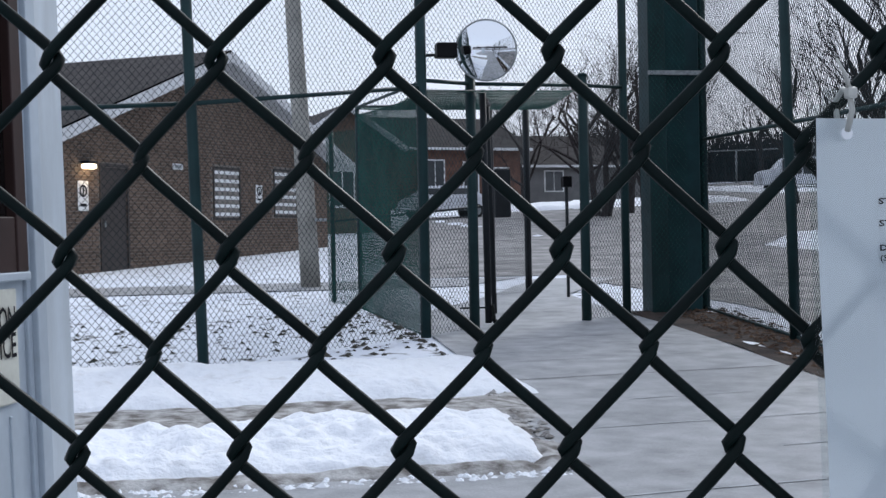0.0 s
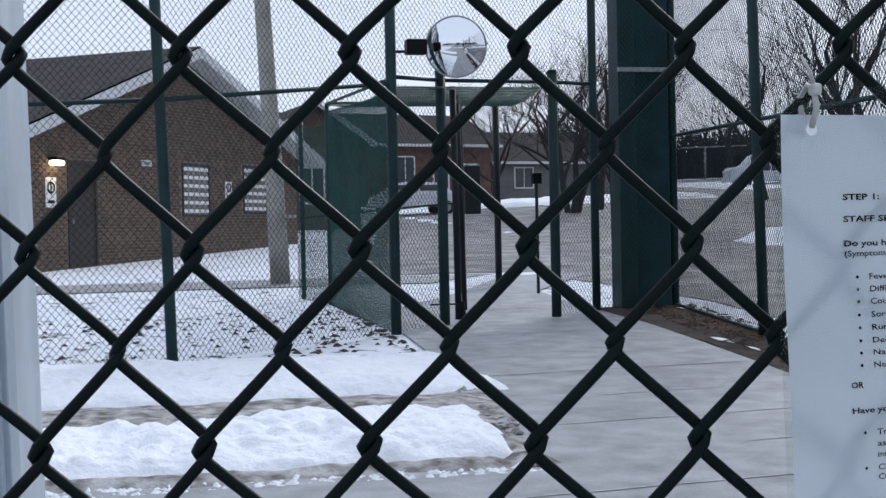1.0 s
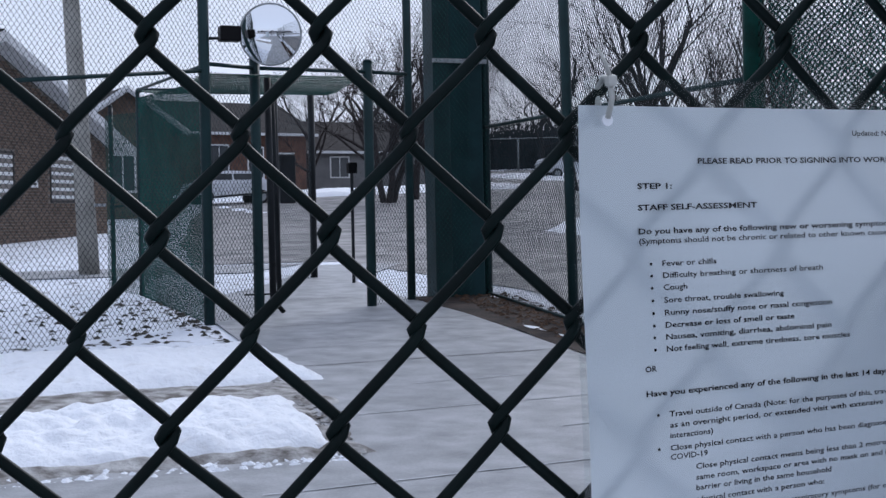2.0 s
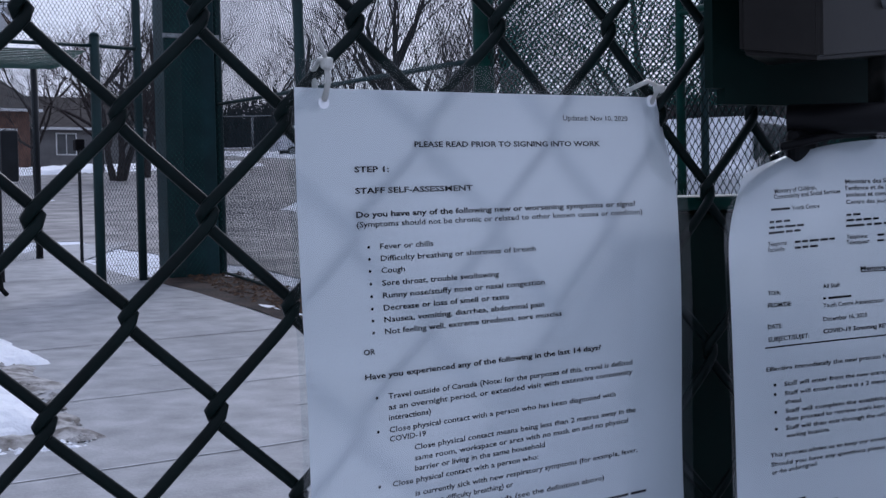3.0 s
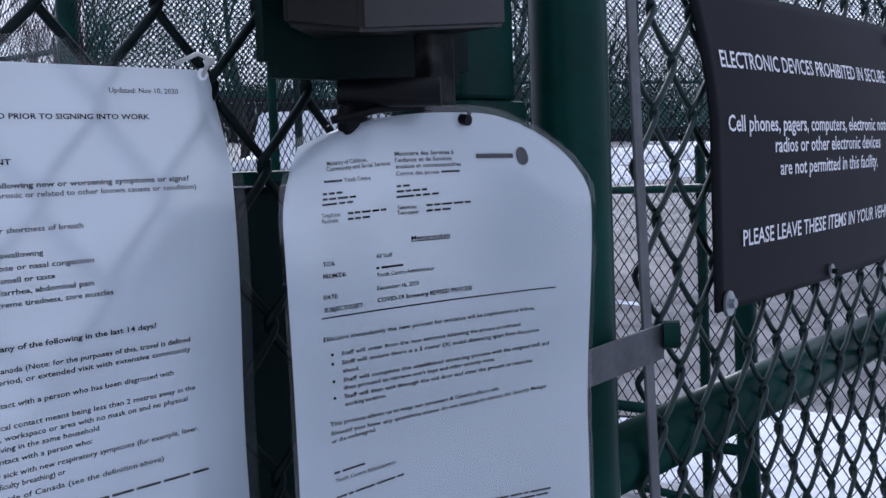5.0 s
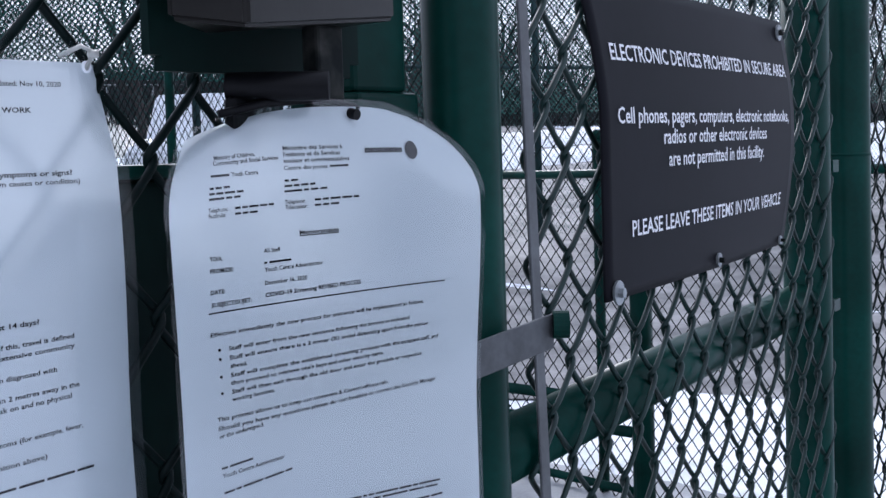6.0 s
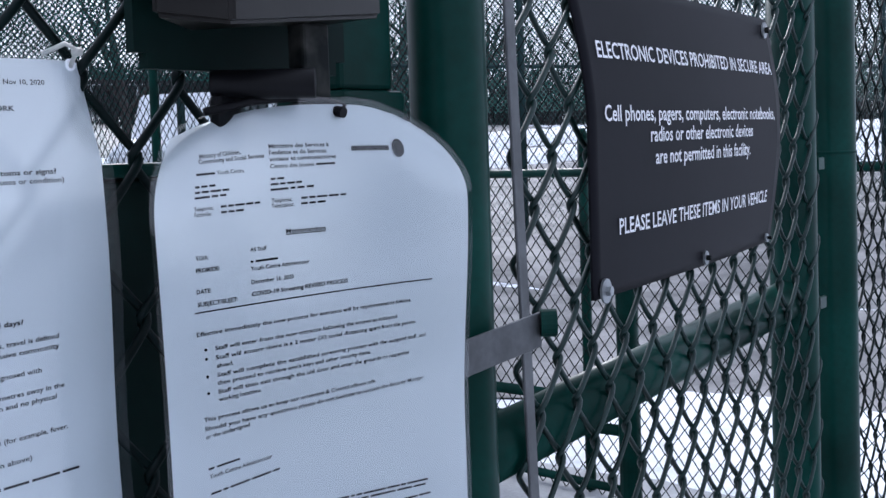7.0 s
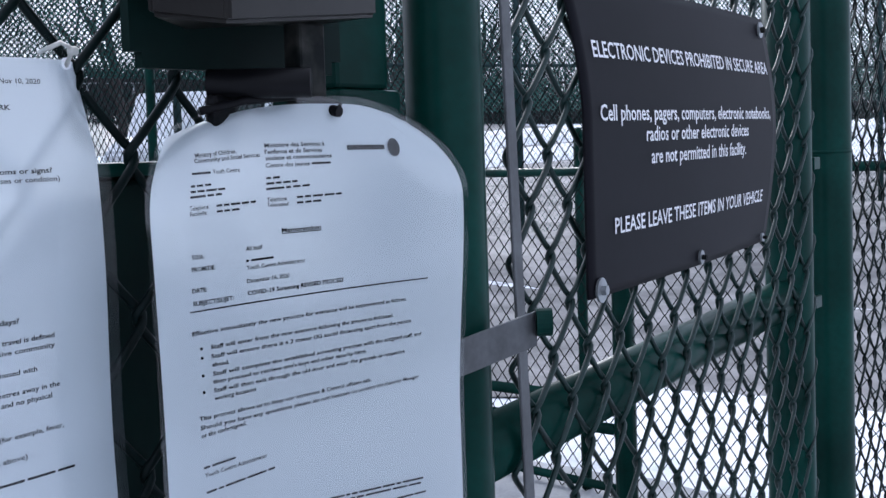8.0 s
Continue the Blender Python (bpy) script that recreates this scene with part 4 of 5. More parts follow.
def word_bars(width, height, words):
    """Plain bars in the place of words of the given lengths, in one line."""
    total = sum(words) + 0.8 * (len(words) - 1)
    verts, faces, x = [], [], 0.0
    for w in words:
        a, b = x / total * width, (x + w) / total * width
        o, n = len(verts), 3
        verts += [(a + (b - a) * k / n, s * height / 2, 0) for k in range(n + 1) for s in (-1, 1)]
        faces += [(o + 2 * k, o + 2 * k + 2, o + 2 * k + 3, o + 2 * k + 1) for k in range(n)]
        x += w + 0.8
    me = bpy.data.meshes.new("bars")
    me.from_pydata(verts, [], faces)
    return me


def print_on(parent, surface, rows, size, material, name="text_line", bow=0.0):
    """Rows of (u0, v0, u1, v1, text, bold) in millimetres laid on a curved sheet; '#' and word lengths stand for plain bars."""
    for u0, v0, u1, v1, text, bold in rows:
        w = (u1 - u0) / 1000
        me = word_bars(w, size * 0.36, [int(k) for k in text[1:].split()]) if text[0] == "#" else letters(text, w, size, bold)
        for p in me.vertices:
            f = p.co.x / w
            p.co = surface(u0 / 1000 + p.co.x, (v0 + (v1 - v0) * f - bow * 4 * f * (1 - f) * (w / 0.16) ** 2) / 1000 - p.co.y, 0.0006)
        part(name, me, material, parent)


def ink_dot(parent, surface, u, v, r, name="bullet", label=""):
    """A printed round dot on a curved sheet."""
    me = bpy.data.meshes.new(name)
    n = 20
    me.from_pydata([surface(u + r * math.cos(2 * math.pi * k / n), v + r * math.sin(2 * math.pi * k / n), 0.0007) for k in range(n)], [], [tuple(range(n))])
    return part(name, me, INK, parent, label)


def curved_sheet(surface, u0, u1, v0, v1, nu=36, nv=44, thick=0.0, corner=0.0):
    bm = bmesh.new()
    grid = []
    for j in range(nv + 1):
        row = []
        for i in range(nu + 1):
            u, v = u0 + (u1 - u0) * i / nu, v0 + (v1 - v0) * j / nv
            row.append(bm.verts.new(surface(u, v, thick)))
        grid.append(row)
    for j in range(nv):
        for i in range(nu):
            if corner:
                du, dv = min(i, nu - 1 - i) / nu * (u1 - u0), min(j, nv - 1 - j) / nv * (v1 - v0)
                if du < corner and dv < corner and (corner - du) ** 2 + (corner - dv) ** 2 > corner ** 2:
                    continue
            bm.faces.new((grid[j][i], grid[j + 1][i], grid[j + 1][i + 1], grid[j][i + 1]))
    bmesh.ops.delete(bm, geom=[v for v in bm.verts if not v.link_faces], context="VERTS")
    return bm


def booth_text(text, s_right, width, z, size):
    me = letters(text, width, size, 0.0)
    d, n = Vector((-0.33, -0.944, 0)).normalized(), Vector((0.944, -0.33, 0)).normalized()
    for v in me.vertices:
        w = Vector((BX, BY, 0)) + d * (s_right + width - v.co.x) + n * 0.0112
        v.co = Vector((w.x, w.y, z + v.co.y))
    part("sign_lettering", me, INK, booth)


booth_text("CTION", 0.118, 0.15, 1.559, 0.072)
booth_text("OFFICE", 0.118, 0.17, 1.505, 0.072)
booth.matrix_basis = Matrix.Translation((-0.012, 0, 2.1)) @ Matrix.Rotation(radians(-1.15), 4, "Y") @ Matrix.Translation((0, 0, -2.1))

# ---- the chain-link fabric in front ----
PITCH, RISE, WIRE = 0.0702, 0.0813, 0.0025


def wire_mesh(name, half_rows, width, r=WIRE, sides=8, deep=1.5, sharp=0.975):
    """One wire of chain-link, a flattened helix: its runs lie alternately in front and behind, with rounded bends."""
    pts, n, full = [], 12, math.asin(sharp)
    for k in range(half_rows * n + 1):
        phi = math.pi * k / n
        x = 0.5 - 0.5 * math.asin(sharp * math.cos(phi)) / full
        pts.append((-0.9 * r + (width + 1.8 * r) * x, -deep * r * math.tanh(2.6 * math.sin(phi)), (k / n - half_rows / 2) * RISE / 2))
    return mesh_from(tube(pts, r, sides), name)


near_fence = thing("chain_link_fence", "black-green vinyl chain-link fence close in front of the lens", "fence")
FY = 0.5508
FIT = FY / 0.5458
knots = [-0.038 - 0.064 * k for k in range(17, 0, -1)] + [-0.038, 0.0244, 0.0913, 0.162, 0.2353, 0.3095, 0.386, 0.4535, 0.5183, 0.5835]
WIRE_ME = wire_mesh("wire", 56, PITCH / 2)
# Gate wires take the lit copy, so their green sheen is partly painted.
WIRE_ME.materials.append(VINYL_GREEN_LIT)
WIRE_ME.shade_smooth()
NEAR_ME = wire_mesh("wire", 56, PITCH / 2, 0.00255, 10, 1.3, 0.984)
NEAR_ME.materials.append(VINYL_BLACK)
NEAR_ME.shade_smooth()


def hang_wire(parent, x0, x1, y, zc_, zscale, even, lean=0.03, me=WIRE_ME, rz=0.0):
    ob = new("wire", me)
    ob.parent = parent
    ob.matrix_basis = pose(x0, y, zc_ + (0 if even else RISE / 2 * zscale), 0, -math.degrees(lean), rz) @ Matrix.Diagonal(((x1 - x0) / (PITCH / 2), 1, zscale, 1))
    return ob


def pull(x):
    """How the fabric is strained along its length: centre height, stretch and lean."""
    return (np.interp(x, (0.24, 0.5), (1.6945, 1.701)), np.interp(x, (-0.04, 0.02, 0.09, 0.16, 0.235, 0.52), (0.938, 0.957, 0.98, 1.021, 1.031, 1.04)),
            np.interp(x, (-0.04, 0.02, 0.09, 0.16, 0.235, 0.52), (0.041, 0.039, 0.027, 0.024, 0.019, 0.004)))


for i in range(len(knots) - 1):
    a, c = knots[i], knots[i + 1]
    mid = (a + c) / 2
    for x0, x1, even in ((a, mid, True), (mid, c, False)):
        zc_, zs, ln = pull(x0)
        hang_wire(near_fence, x0 * FIT, x1 * FIT, FY, EYE + (zc_ - EYE) * FIT, zs * FIT, even, ln, NEAR_ME)
part("top_rail", tube([(-1.25, FY + 0.03, 2.84), (0.826, FY + 0.03, 2.84)], 0.021, 12), GREEN_PIPE, near_fence, smooth=True)
part("bottom_rail", tube([(-1.25, FY + 0.03, 0.56), (0.826, FY + 0.03, 0.56)], 0.021, 12), GREEN_PIPE, near_fence, smooth=True)
part("post", tube([(-1.25, FY + 0.04, -0.1), (-1.25, FY + 0.04, 2.9)], 0.0285, 20), GREEN_PIPE, near_fence, smooth=True)

# ---- first notice ----
notice_a = thing("notice", "laminated staff screening notice tied to the fence with nylon ties", "notice")


def sheet_a(u, v, off):
    w = 0.0018 * math.sin(19 * u + 5 * v) + 0.0014 * math.sin(31 * v + 8 * u)
    curl = max(0.0, (u - 0.19) / 0.026) ** 2 * max(0.0, 1 - v / 0.05) * 0.012
    return Vector((0.2723 + u + 0.02 * v, 0.5345 + 0.02 * u + w + curl - off, EYE + 0.048 - v + 0.2 * (u - 0.03) * v))


part("sheet", curved_sheet(sheet_a, 0, 0.2159, 0, 0.2794), PAPER, notice_a, "white printed paper")
part("laminate", curved_sheet(lambda u, v, o: sheet_a(u, v, 0.0011), -0.004, 0.2225, -0.0125, 0.286, corner=0.006), CLEAR, notice_a, "clear laminate pouch", True)
print_on(notice_a, sheet_a, [
    (146, 11.5, 186, 11.5, "Updated: Nov 10, 2020", 0.0), (61, 24.4, 168, 24.4, "PLEASE READ PRIOR TO SIGNING INTO WORK", 0.018), (29, 35.5, 47, 35.5, "STEP 1:", 0.018), (29, 45, 92, 45, "STAFF SELF-ASSESSMENT", 0.018),
    (29, 55.6, 188, 55.6, "Do you have any of the following new or worsening symptoms or signs?", 0.018), (29, 60.0, 192, 60.0, "(Symptoms should not be chronic or related to other known causes or condition)", 0.0),
    (40.5, 70.2, 68.8, 70.2, "Fever or chills", 0.0), (40.5, 75.6, 125.8, 75.6, "Difficulty breathing or shortness of breath", 0.0), (40.5, 81.0, 52.8, 81.0, "Cough", 0.0), (40.5, 86.7, 103.8, 86.7, "Sore throat, trouble swallowing", 0.0),
    (40.5, 92.3, 129.8, 92.3, "Runny nose/stuffy nose or nasal congestion", 0.0), (40.5, 97.9, 108.8, 97.9, "Decrease or loss of smell or taste", 0.0), (40.5, 103.2, 128.8, 103.2, "Nausea, vomiting, diarrhea, abdominal pain", 0.0),
    (40.5, 108.6, 138.8, 108.6, "Not feeling well, extreme tiredness, sore muscles", 0.0), (29, 117, 35, 117, "OR", 0.018), (29, 128, 162, 128, "Have you experienced any of the following in the last 14 days?", 0.018),
    (40.5, 137.8, 181.8, 137.8, "Travel outside of Canada (Note: for the purposes of this, travel is defined", 0.0), (40.5, 142.8, 181.8, 142.8, "as an overnight period, or extended visit with extensive community", 0.0), (40.5, 147.6, 62.8, 147.6, "interactions)", 0.0),
    (40.5, 153.2, 170.8, 153.2, "Close physical contact with a person who has been diagnosed with", 0.0), (40.5, 157.4, 59.8, 157.4, "COVID-19", 0.0), (53.5, 163, 183.8, 163, "Close physical contact means being less than 2 metres away in the", 0.0),
    (53.5, 168, 178.8, 168, "same room, workspace or area with no mask on and no physical", 0.0), (53.5, 172.8, 126.8, 172.8, "barrier or living in the same household", 0.0), (41.5, 178.2, 122.8, 178.2, "Close physical contact with a person who:", 0.0),
    (53.5, 184.5, 184.8, 184.5, "is currently sick with new respiratory symptoms (for example, fever,", 0.0), (53.5, 189.5, 107.8, 189.5, "cough or difficulty breathing) or", 0.0), (53.5, 195.5, 162.8, 195.5, "Travel outside of Canada (see the definition above)", 0.0),
    (29, 207, 190, 207, "#4 3 8 6 7 4 3 9 6 7 8 5", 0.0), (29, 214, 120, 214, "#5 6 3 8 6 4", 0.0), (29, 226, 180, 226, "#3 5 9 4 7 6 4 8", 0.0), (29, 233, 150, 233, "#7 4 6 9 5", 0.0)], 0.0036, INK)
for v0 in (70.2, 75.6, 81, 86.7, 92.3, 97.9, 103.2, 108.6, 137.8, 153.2, 178.2):
    ink_dot(notice_a, sheet_a, 0.0346, v0 / 1000, 0.0007)
# The sheet stays uncut; white discs paint the bright sparkle of its punched holes.
hole_disc = disc((0, 0, 0), (0, 1, 0), 0.0026, 0.0012, 14)
bmesh.ops.translate(hole_disc, verts=hole_disc.verts, vec=sheet_a(0.0135, 0.0065, 0.002))
part("bright_hole_disc", hole_disc, SNOW, notice_a, "snow-white disc painted for the sparkle at the punched hole")
hole_disc = disc((0, 0, 0), (0, 1, 0), 0.003, 0.0012, 14)
bmesh.ops.translate(hole_disc, verts=hole_disc.verts, vec=sheet_a(0.203, 0.002, 0.002))
part("bright_hole_disc", hole_disc, SNOW, notice_a)

tie_a = thing("cable_tie", "clear nylon cable tie through the notice corner", "cable tie", "nylon ties")
part("strap", tube([sheet_a(0.0135, 0.0055, 0.0025), (0.2862, 0.529, EYE + 0.051), (0.2845, 0.528, EYE + 0.0585), (0.2858, 0.536, EYE + 0.0605), (0.288, 0.548, EYE + 0.056), sheet_a(0.0135, 0.0055, -0.004)], 0.0013, 8), TIE, tie_a, smooth=True)
part("head", box(0.2822, 0.2868, 0.5245, 0.5295, EYE + 0.0555, EYE + 0.0605, 0.0012), TIE, tie_a)
part("tail", tube([(0.2842, 0.527, EYE + 0.059), (0.2805, 0.524, EYE + 0.0655), (0.2755, 0.5215, EYE + 0.0715)], 0.0012, 6, None, True, 0.0006), TIE, tie_a, smooth=True)
tie_b = thing("cable_tie", "clear nylon cable tie at the other notice corner", "cable tie", "nylon ties")
part("strap", tube([sheet_a(0.203, 0.003, 0.002), (0.4725, 0.53, EYE + 0.0525), (0.467, 0.532, EYE + 0.0555), (0.461, 0.542, EYE + 0.051)], 0.0012, 8), TIE, tie_b, smooth=True)
part("head", box(0.4705, 0.475, 0.528, 0.533, EYE + 0.0495, EYE + 0.0537, 0.0012), TIE, tie_b)

# ---- second notice, curled at its top corners ----
notice_b = thing("notice", "curling laminated memorandum hung from a cord under the lock box", "notice")
UB = Vector((0.216, -0.035, 0)).normalized()
NB = Vector((UB.y, -UB.x, 0))


def sheet_b(u, v, off, grow=0.0):
    """The memorandum: its top corners are bent round, so that its outline is an arch."""
    A, back = 0.1, 0.0
    for cu_, sg, B in ((0.0, 1, 0.063), (0.2159, -1, 0.056)):
        du, dv = A - (u - cu_) * sg, B - v
        if du > 0 and dv > 0:
            e = ((du / A) ** 2.3 + (dv / B) ** 2.3) ** (1 / 2.3)
            k = 1 / max(1.0, e)
            back += 0.05 * min(1.0, du / A) * min(1.0, dv / B) ** 2 * max(0.0, min(e, 1.0) - 0.5)
            u, v = cu_ + sg * (A - du * k), B - dv * k
    u, v = 0.108 + (u - 0.108) * (1 + grow), v - grow * 0.13 * (1 - v / 0.14)
    t = min(1.0, max(0.0, (v - 0.04) / 0.145))
    u -= 0.0145 * t * t * (3 - 2 * t) * max(0.0, u / 0.2159) ** 2
    bulge = 0.010 * math.sin(math.pi * min(1, max(0, u / 0.2159))) + 0.003 * math.sin(11 * v)
    p = Vector((0.487, 0.500, EYE + 0.035 - 0.0105)) + UB * (u + 0.022 * v) + NB * (bulge - back + off)
    return Vector((p.x, p.y, p.z - v + 0.09 * (u - 0.03) * v))


part("sheet", curved_sheet(sheet_b, 0.0, 0.2159, 0.0, 0.2794, 60, 60), PAPER, notice_b, "white printed memorandum", True)
part("laminate", curved_sheet(lambda u, v, o: sheet_b(u, v, 0.0011, 0.03), 0.0, 0.2159, 0.0, 0.284, 48, 56), CLEAR, notice_b, "clear laminate pouch", True)
rows_b = [
    (29, 25.7, 50.6, 24, "Ministry of Children,", 0.01), (27.8, 28.5, 63.2, 26.2, "Community and Social Services", 0.01), (66.7, 21.6, 103.7, 21.3, "Ministère des Services à", 0.015), (66.3, 24.9, 102, 24.6, "l'enfance et de Services", 0.015),
    (66.1, 28.2, 108.1, 27.8, "sociaux et communautaires", 0.015), (65.7, 31.9, 93, 31.6, "Centre des jeunes", 0.0), (94.5, 31.6, 107.1, 31.5, "#9", 0), (25.2, 34.7, 35, 34.2, "#8", 0), (36, 34.1, 50.7, 33.4, "Youth Centre", 0.0),
    (23.4, 40.9, 34.2, 40.2, "#2 3 3", 0), (22.8, 43.6, 41.4, 42.6, "#3 4 6 4", 0), (22.2, 46.3, 39.4, 45.2, "#7 3 3", 0), (65.3, 38.4, 73.6, 38.1, "#2 3", 0), (65.1, 41.2, 84.4, 40.5, "#4 3 4 3", 0), (64.8, 44, 91.9, 43, "#7 2 3 3", 0),
    (21.2, 51.8, 31.6, 51.2, "Telephone:", 0), (35.7, 51, 58.1, 50, "#3 3 5 4 3", 0), (21, 54.6, 30.2, 54.1, "Facsimile:", 0), (35.5, 53.9, 48.3, 53.3, "#3 3 4", 0),
    (64.9, 49.6, 77.2, 49.3, "Telephone:", 0), (83.2, 49, 113.3, 48.4, "#3 3 5 5 3", 0), (64.7, 52.3, 78.5, 52, "Telecopieur:", 0), (83, 51.9, 99, 51.5, "#3 3 4", 0),
    (72.3, 65.8, 97.7, 65.6, "Memorandum", 0.02), (19.7, 76, 26.7, 75.8, "TO/A:", 0.012), (50.2, 73.8, 60, 73.5, "All Staff", 0.0), (19.4, 82.1, 32.4, 81.6, "FROM/DE:", 0.012), (50, 79.9, 66.3, 79.3, "#1 8", 0), (49.9, 83.5, 86.1, 82.4, "Youth Centre Administrator", 0.0),
    (49.7, 90.3, 75.5, 89.5, "December 16, 2020", 0.0), (18.9, 92.6, 26.9, 92.3, "DATE:", 0.012), (18.9, 99, 41.5, 98, "SUBJECT/SUJET:", 0.012), (49.5, 96.5, 111.6, 95.1, "COVID-19 Screening REVISED PROCESS", 0.018),
    (17.3, 113.8, 161.4, 110.8, "Effective immediately the new process for entrance will be implemented as follows.", 0.0), (26.8, 121.4, 149.7, 118.8, "Staff will enter from the new entrance following the arrows as indicated.", 0.0),
    (26.8, 126.1, 165.2, 123.6, "Staff will ensure there is a 2 meter (X) social distancing apart from the person", 0.0), (27, 130.3, 36.6, 129.9, "ahead.", 0.0),
    (27, 135, 174.5, 132.2, "Staff will complete the established screening process with the assigned staff, and", 0.0), (26.8, 139, 127.4, 135.8, "then proceed to retrieve one's keys and other security items.", 0.0),
    (27, 143.4, 159.4, 140.3, "Staff will then exit through the old door and enter the grounds or respective", 0.0), (27.1, 147.4, 51.9, 145.9, "working locations.", 0.0),
    (18.1, 156.7, 130.8, 152.4, "This process allows us to keep our screeners & Control officers safe.", 0.0), (18.4, 161.3, 172.9, 156.6, "Should you have any questions please do not hesitate to contact the Security Manager", 0.0), (18.7, 165.4, 44.5, 162.6, "or the undersigned.", 0.0),
    (19.1, 181.7, 37.1, 179.3, "#2 8", 0), (19.4, 185.6, 56.1, 181.3, "Youth Centre Administrator", 0.0), (19.8, 194.4, 60.4, 188.6, "#4 2 8 8 3", 0), (96, 212.5, 174, 216.5, "#7 2 3 12 7 3 13", 0), (97.5, 215, 171.5, 219, "#6 2 3 11 7 6", 0), (110, 222, 176, 225, "#7 3 9 8 6", 0)]
print_on(notice_b, sheet_b, rows_b, 0.0031, INK, bow=1.6)


def rule(u0, v0, u1, v1, h):
    me = flat_bar(u1 - u0, h)
    for p in me.vertices:
        f = p.co.x / (u1 - u0)
        p.co = sheet_b(u0 + p.co.x, v0 + (v1 - v0) * f - 0.0064 * f * (1 - f) * ((u1 - u0) / 0.16) ** 2 - p.co.y, 0.0006)
    return me


part("ruled_line", rule(0.0171, 0.1030, 0.1806, 0.1008, 0.0007), INK, notice_b)
part("underline", rule(0.0723, 0.0674, 0.0977, 0.0672, 0.0005), INK, notice_b)
part("logo_bar", rule(0.1194, 0.0238, 0.1484, 0.0241, 0.0026), INK, notice_b, "plain dark logo bar")
ink_dot(notice_b, sheet_b, 0.1562, 0.0243, 0.0052, "logo_disc", "plain dark logo disc")
for v0 in (121.6, 126.3, 135.2, 143.6):
    ink_dot(notice_b, sheet_b, 0.0216, v0 / 1000, 0.0008)

# ---- lock box, plate and brackets above the second notice ----
lock = thing("lock_box", "dark grey metal lock box on a green back plate", "lock box")
bm = box(0.5, 0.66, 0.5206, 0.5266, 1.7440, 1.95, 0.0)
vert_edges = [e for e in bm.edges if abs(e.verts[0].co.y - e.verts[1].co.y) > 0.004]
bmesh.ops.bevel(bm, geom=vert_edges, offset=0.008, segments=4, affect="EDGES")
part("back_plate", bm, PLATE, lock, "dark green back plate with rounded corners")


def hood():
    """Tapered cast housing: a narrow left face and a wide front face that meet at an edge."""
    bm = bmesh.new()
    low = [(0.452, 0.452), (0.4805, 0.4305), (0.634, 0.470), (0.66, 0.548), (0.568, 0.548)]
    zl = [1.7605, 1.7565, 1.7725, 1.775, 1.766]
    a = [bm.verts.new((x, y, z)) for (x, y), z in zip(low, zl)]
    b = [bm.verts.new((x, y, 1.95)) for x, y in low]
    bm.faces.new(a[::-1])
    bm.faces.new(b)
    for i in range(5):
        k = (i + 1) % 5
        bm.faces.new((a[i], a[k], b[k], b[i]))
    bmesh.ops.recalc_face_normals(bm, faces=bm.faces)
    bmesh.ops.bevel(bm, geom=list(bm.edges), offset=0.0025, segments=3, affect="EDGES")
    return bm


part("housing", hood(), BOX_GREY, lock, "dark grey cast housing with a folded edge", False)
part("key_slot", disc((0.5405, 0.4445, 1.7875), (0.25, -0.97, 0), 0.0028, 0.003, 16), STEEL, lock, "small bright screw")
part("screw", disc((0.578, 0.4545, 1.7995), (0.25, -0.97, 0), 0.003, 0.003, 16), STEEL, lock)
part("bracket", box(0.578, 0.599, 0.478, 0.490, 1.722, 1.768, 0.002), RUST, lock, "rusty bracket bar")
part("barrel", tube([(0.5365, 0.5045, 1.7352), (0.5372, 0.5035, 1.7352), (0.5385, 0.501, 1.7352), (0.568, 0.462, 1.7345)], 0.0077, 28, None, True), BLACK, lock, "black round barrel", True)
part("hanger", box(0.53, 0.548, 0.494, 0.502, 1.712, 1.73, 0.003), BLACK, lock)
part("knob", disc((0.5959, 0.471, 1.7206), (0, 1, 0.2), 0.003, 0.007, 16), BLACK, lock, "black thumb knob")
cord = thing("cord", "black cord that holds the curling notice", "cord")
part("loop", tube([(0.522, 0.496, 1.721), (0.545, 0.486, 1.7262), (0.575, 0.480, 1.7285), (0.600, 0.474, 1.7245), (0.602, 0.472, 1.7225)], 0.0022, 8), BLACK, cord, smooth=True)

# ---- gate post, latch box and the gate with the black sign ----
gate_post = thing("gate_post", "round dark green steel gate post", "post")
part("pipe", tube([(0.849, 0.585, -0.1), (0.849, 0.585, 2.9)], 0.0285, 32), GREEN_PIPE, gate_post, smooth=True)
part("cap", tube([(0.849, 0.585, 2.9), (0.849, 0.585, 2.92), (0.849, 0.585, 2.95)], 0.032, 24, None, True, 0.012), GREEN_PIPE, gate_post, smooth=True)
side_tube = thing("square_post", "dark green square steel post with a sleeve", "post")
part("tube", box(0.742, 0.800, 0.596, 0.650, 1.742, 2.9, 0.004), GREEN_PIPE, side_tube)
part("sleeve", box(0.739, 0.806, 0.590, 0.655, -0.1, 1.742, 0.004), GREEN_PIPE, side_tube)
latch_box = thing("latch_box", "dark green steel latch cabinet behind the fence mesh", "cabinet")
part("body", box(0.475, 0.735, 0.564, 0.68, 1.30, 1.688, 0.004), PLATE, latch_box)
part("lid", box(0.47, 0.735, 0.556, 0.685, 1.689, 1.697, 0.002), GREEN_PIPE, latch_box, "pale green lid edge")

GA = radians(7)
GD, GN = Vector((math.cos(GA), math.sin(GA), 0)), Vector((math.sin(GA), -math.cos(GA), 0))


def on_gate(s, off, z):
    p = Vector((0.84, 0.556, 0)) + GD * s + GN * off
    return Vector((p.x, p.y, z))


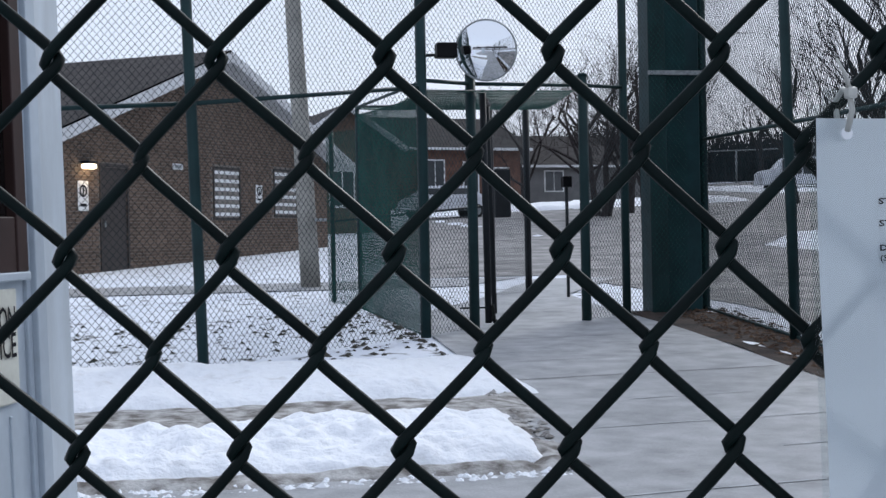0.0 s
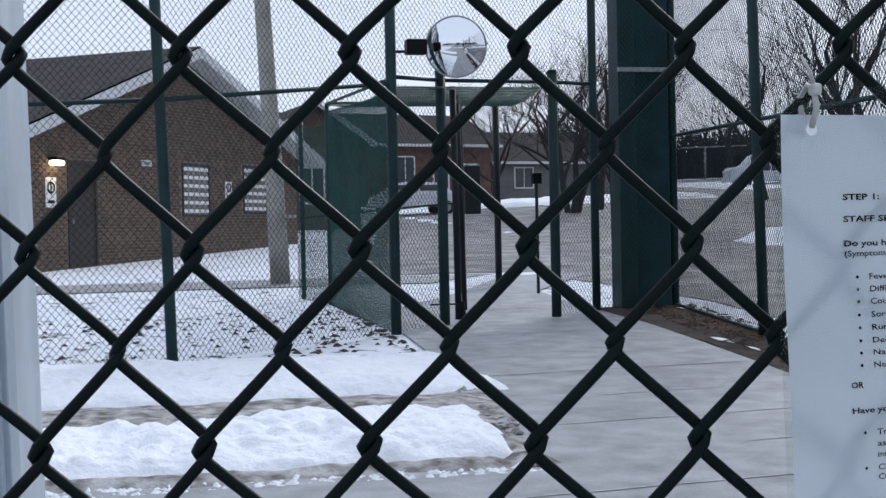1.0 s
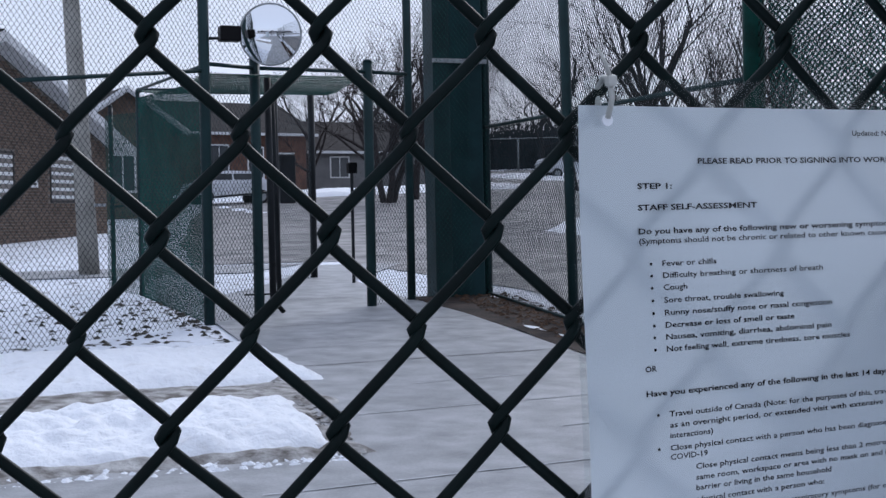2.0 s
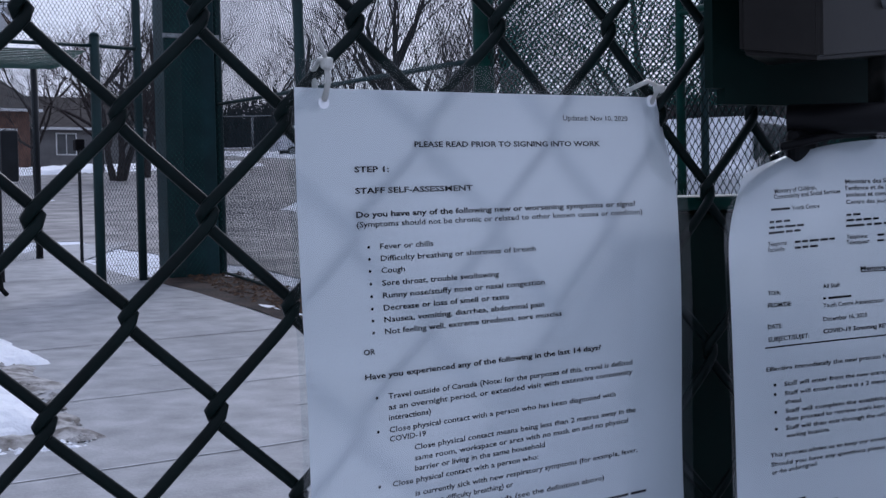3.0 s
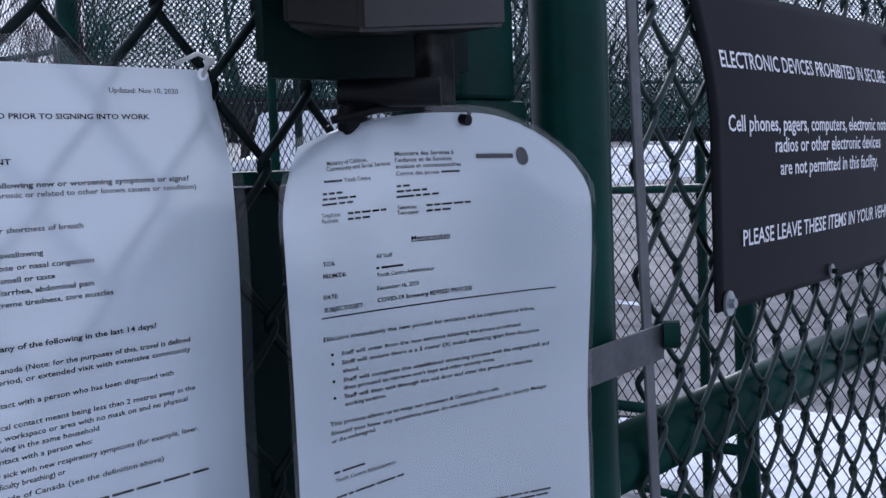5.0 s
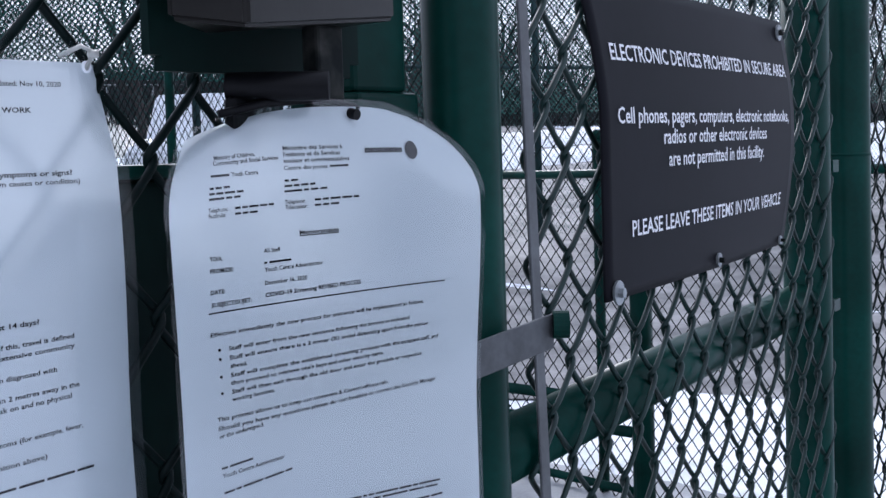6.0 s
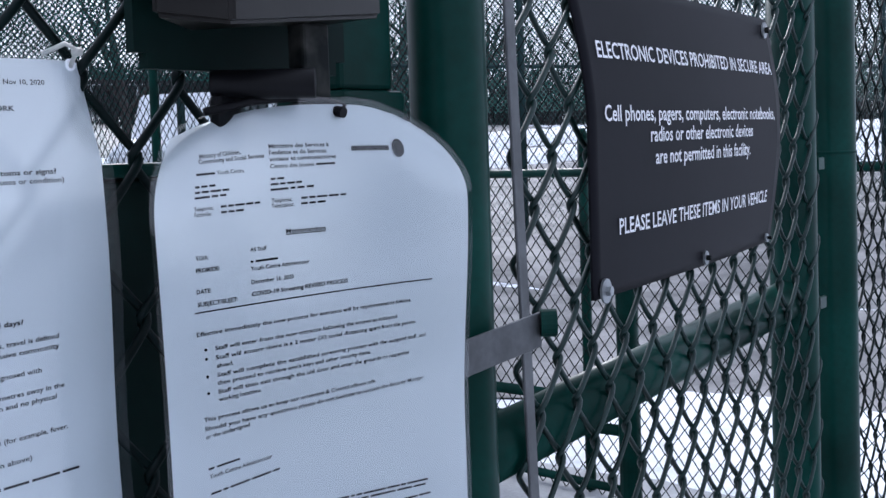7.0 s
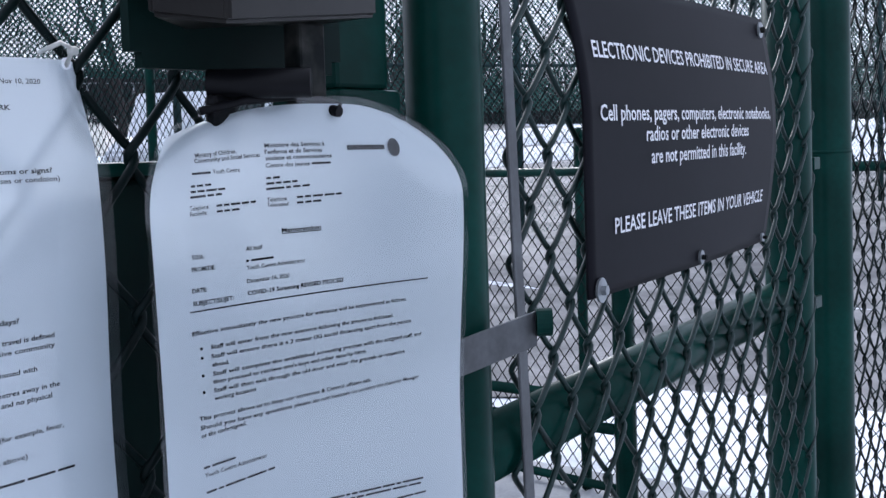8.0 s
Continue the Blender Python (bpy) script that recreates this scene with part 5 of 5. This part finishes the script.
def gate_part(name, bm, material, parent, label="", smooth=False):
    for v in bm.verts:
        v.co = on_gate(v.co.x, v.co.y, v.co.z)
    bmesh.ops.recalc_face_normals(bm, faces=bm.faces)
    return part(name, bm, material, parent, label, smooth)


gate = thing("gate", "green steel pedestrian gate with chain-link mesh", "gate")
gate_part("mid_rail", tube([(0.0, -0.03, 1.463), (0.92, -0.03, 1.4935)], 0.0255, 28), GREEN_PIPE, gate, "thick green rail", True)
gate_part("stile", tube([(0.918, -0.026, -0.05), (0.918, -0.026, 2.3)], 0.031, 24), GREEN_PIPE, gate, "green gate stile", True)
gate_part("stile", tube([(0.012, -0.035, -0.05), (0.012, -0.035, 2.3)], 0.012, 20), GREEN_PIPE, gate, "", True)
gate_part("top_rail", tube([(0.0, -0.03, 2.3), (0.92, -0.03, 2.3)], 0.022, 20), GREEN_PIPE, gate, "", True)
bm = box(0.0565, 0.0715, 0.004, 0.0065, 1.0, 2.2, 0.0008, 1)
for v in bm.verts:
    v.co.x -= (v.co.z - 1.5) * 0.05
gate_part("tension_bar", bm, TENSION, gate, "grey flat tension bar")
for z in (1.66, 1.475):
    gate_part("clip", box(0.945, 0.975, -0.003, 0.002, z, z + 0.016, 0.001), GREEN_PIPE, gate)
bm = box(-0.062, 0.046, 0.024, 0.0262, 1.546, 1.572, 0.0006, 1)
for v in bm.verts:
    v.co.z += v.co.x * 0.12
    v.co.y -= max(0.0, -v.co.x - 0.02) * 0.5
gate_part("tension_band", bm, TENSION, gate, "flat steel tension band")
gate_part("band_bolt", disc((0.05, 0.03, 1.569), (0.6, 1, 0), 0.0105, 0.012, 18), GREEN_PIPE, gate)
for i in range(27):
    s0 = 0.058 + i * PITCH / 2
    if s0 > 0.92:
        break
    p = on_gate(s0, 0.0, 0)
    hang_wire(gate, p.x, p.x + PITCH / 2, p.y, EYE - 0.004, 1.0, i % 2 == 0, 0.0, WIRE_ME, 7.0)

end_post = thing("gate_post", "round green steel post at the far side of the gate", "post")
gate_part("pipe", tube([(1.105, -0.02, -0.1), (1.105, -0.02, 2.9)], 0.033, 28), GREEN_PIPE, end_post, "", True)
gate_part("band", tube([(1.105, -0.02, 1.68), (1.105, -0.02, 1.684)], 0.0342, 28), GREEN_PIPE, end_post, "", True)
side_fence = thing("chain_link_fence", "green vinyl chain-link panel beyond the gate", "fence")
THIN_ME = wire_mesh("wire", 56, PITCH / 2, 0.0019, 6)
THIN_ME.materials.append(VINYL_BLACK)
THIN_ME.shade_smooth()
for i in range(40):
    p = on_gate(1.16 + i * PITCH / 2, 0.0, 0)
    hang_wire(side_fence, p.x, p.x + PITCH / 2, p.y, EYE - 0.004, 1.0, i % 2 == 0, 0.0, THIN_ME, 7.0)

gate_part("post", tube([(2.5, -0.02, -0.1), (2.5, -0.02, 2.9)], 0.028, 20), GREEN_PIPE, side_fence, "", True)
gate_part("top_rail", tube([(1.115, -0.03, 2.84), (2.5, -0.03, 2.84)], 0.021, 12), GREEN_PIPE, side_fence, "", True)

sign = thing("prohibition_sign", "black plastic sign with white lettering on electronic devices", "sign")


def on_sign(u, v, off):
    """u along the gate from the sign's edge, v down from its top; the board's top and lower corner curl away."""
    top, low = max(0.0, (0.115 - v) / 0.115) ** 1.6, max(0.0, (v - 0.13) / 0.13) ** 1.5 * max(0.0, u / 0.54) ** 2
    bow = 0.004 * math.sin(math.pi * u / 0.54) - 0.008 * top - 0.007 * low
    return on_gate(0.168 + u - 0.024 * top - 0.026 * low, 0.0145 + bow + off, 1.836 - v + 0.012 * v / 0.26 * u / 0.54)


bm = curved_sheet(on_sign, 0, 0.552, -0.002, 0.264, 36, 30, 0.0, 0.0)
me_s = mesh_from(bm, "board")
bo = part("board", me_s, SIGN_BLACK, sign, "charcoal black board", True)
sol = bo.modifiers.new("thickness", "SOLIDIFY")
sol.thickness, sol.offset = 0.003, 0
SIGN_ROWS = ((28, 57.5, 530, "ELECTRONIC DEVICES PROHIBITED IN SECURE AREA"), (28, 110.5, 523, "Cell phones, pagers, computers, electronic notebooks,"), (127, 129.5, 433, "radios or other electronic devices"),
             (137.5, 150, 424, "are not permitted in this facility."), (52.5, 207.5, 505, "PLEASE LEAVE THESE ITEMS IN YOUR VEHICLE"))
for u0, v0, u1, text in SIGN_ROWS:
    me = letters(text, (u1 - u0) / 1000, 0.0195, 0.0)
    for q_ in me.vertices:
        q_.co = on_sign(u0 / 1000 + q_.co.x, v0 / 1000 - q_.co.y, 0.0026)
    part("lettering", me, SIGN_WHITE, sign, "white lettering")
for u, v, r in ((0.018, 0.258, 0.0105), (0.272, 0.256, 0.007), (0.527, 0.012, 0.009), (0.525, 0.258, 0.005)):
    c = on_sign(u, v, 0.004)
    part("washer", disc(c, GN, r, 0.002, 22), STEEL, sign, "round steel washer")
    part("bolt", disc(c + GN * 0.003, GN, r * 0.42, 0.005, 6), RUST if u > 0.2 else STEEL, sign)
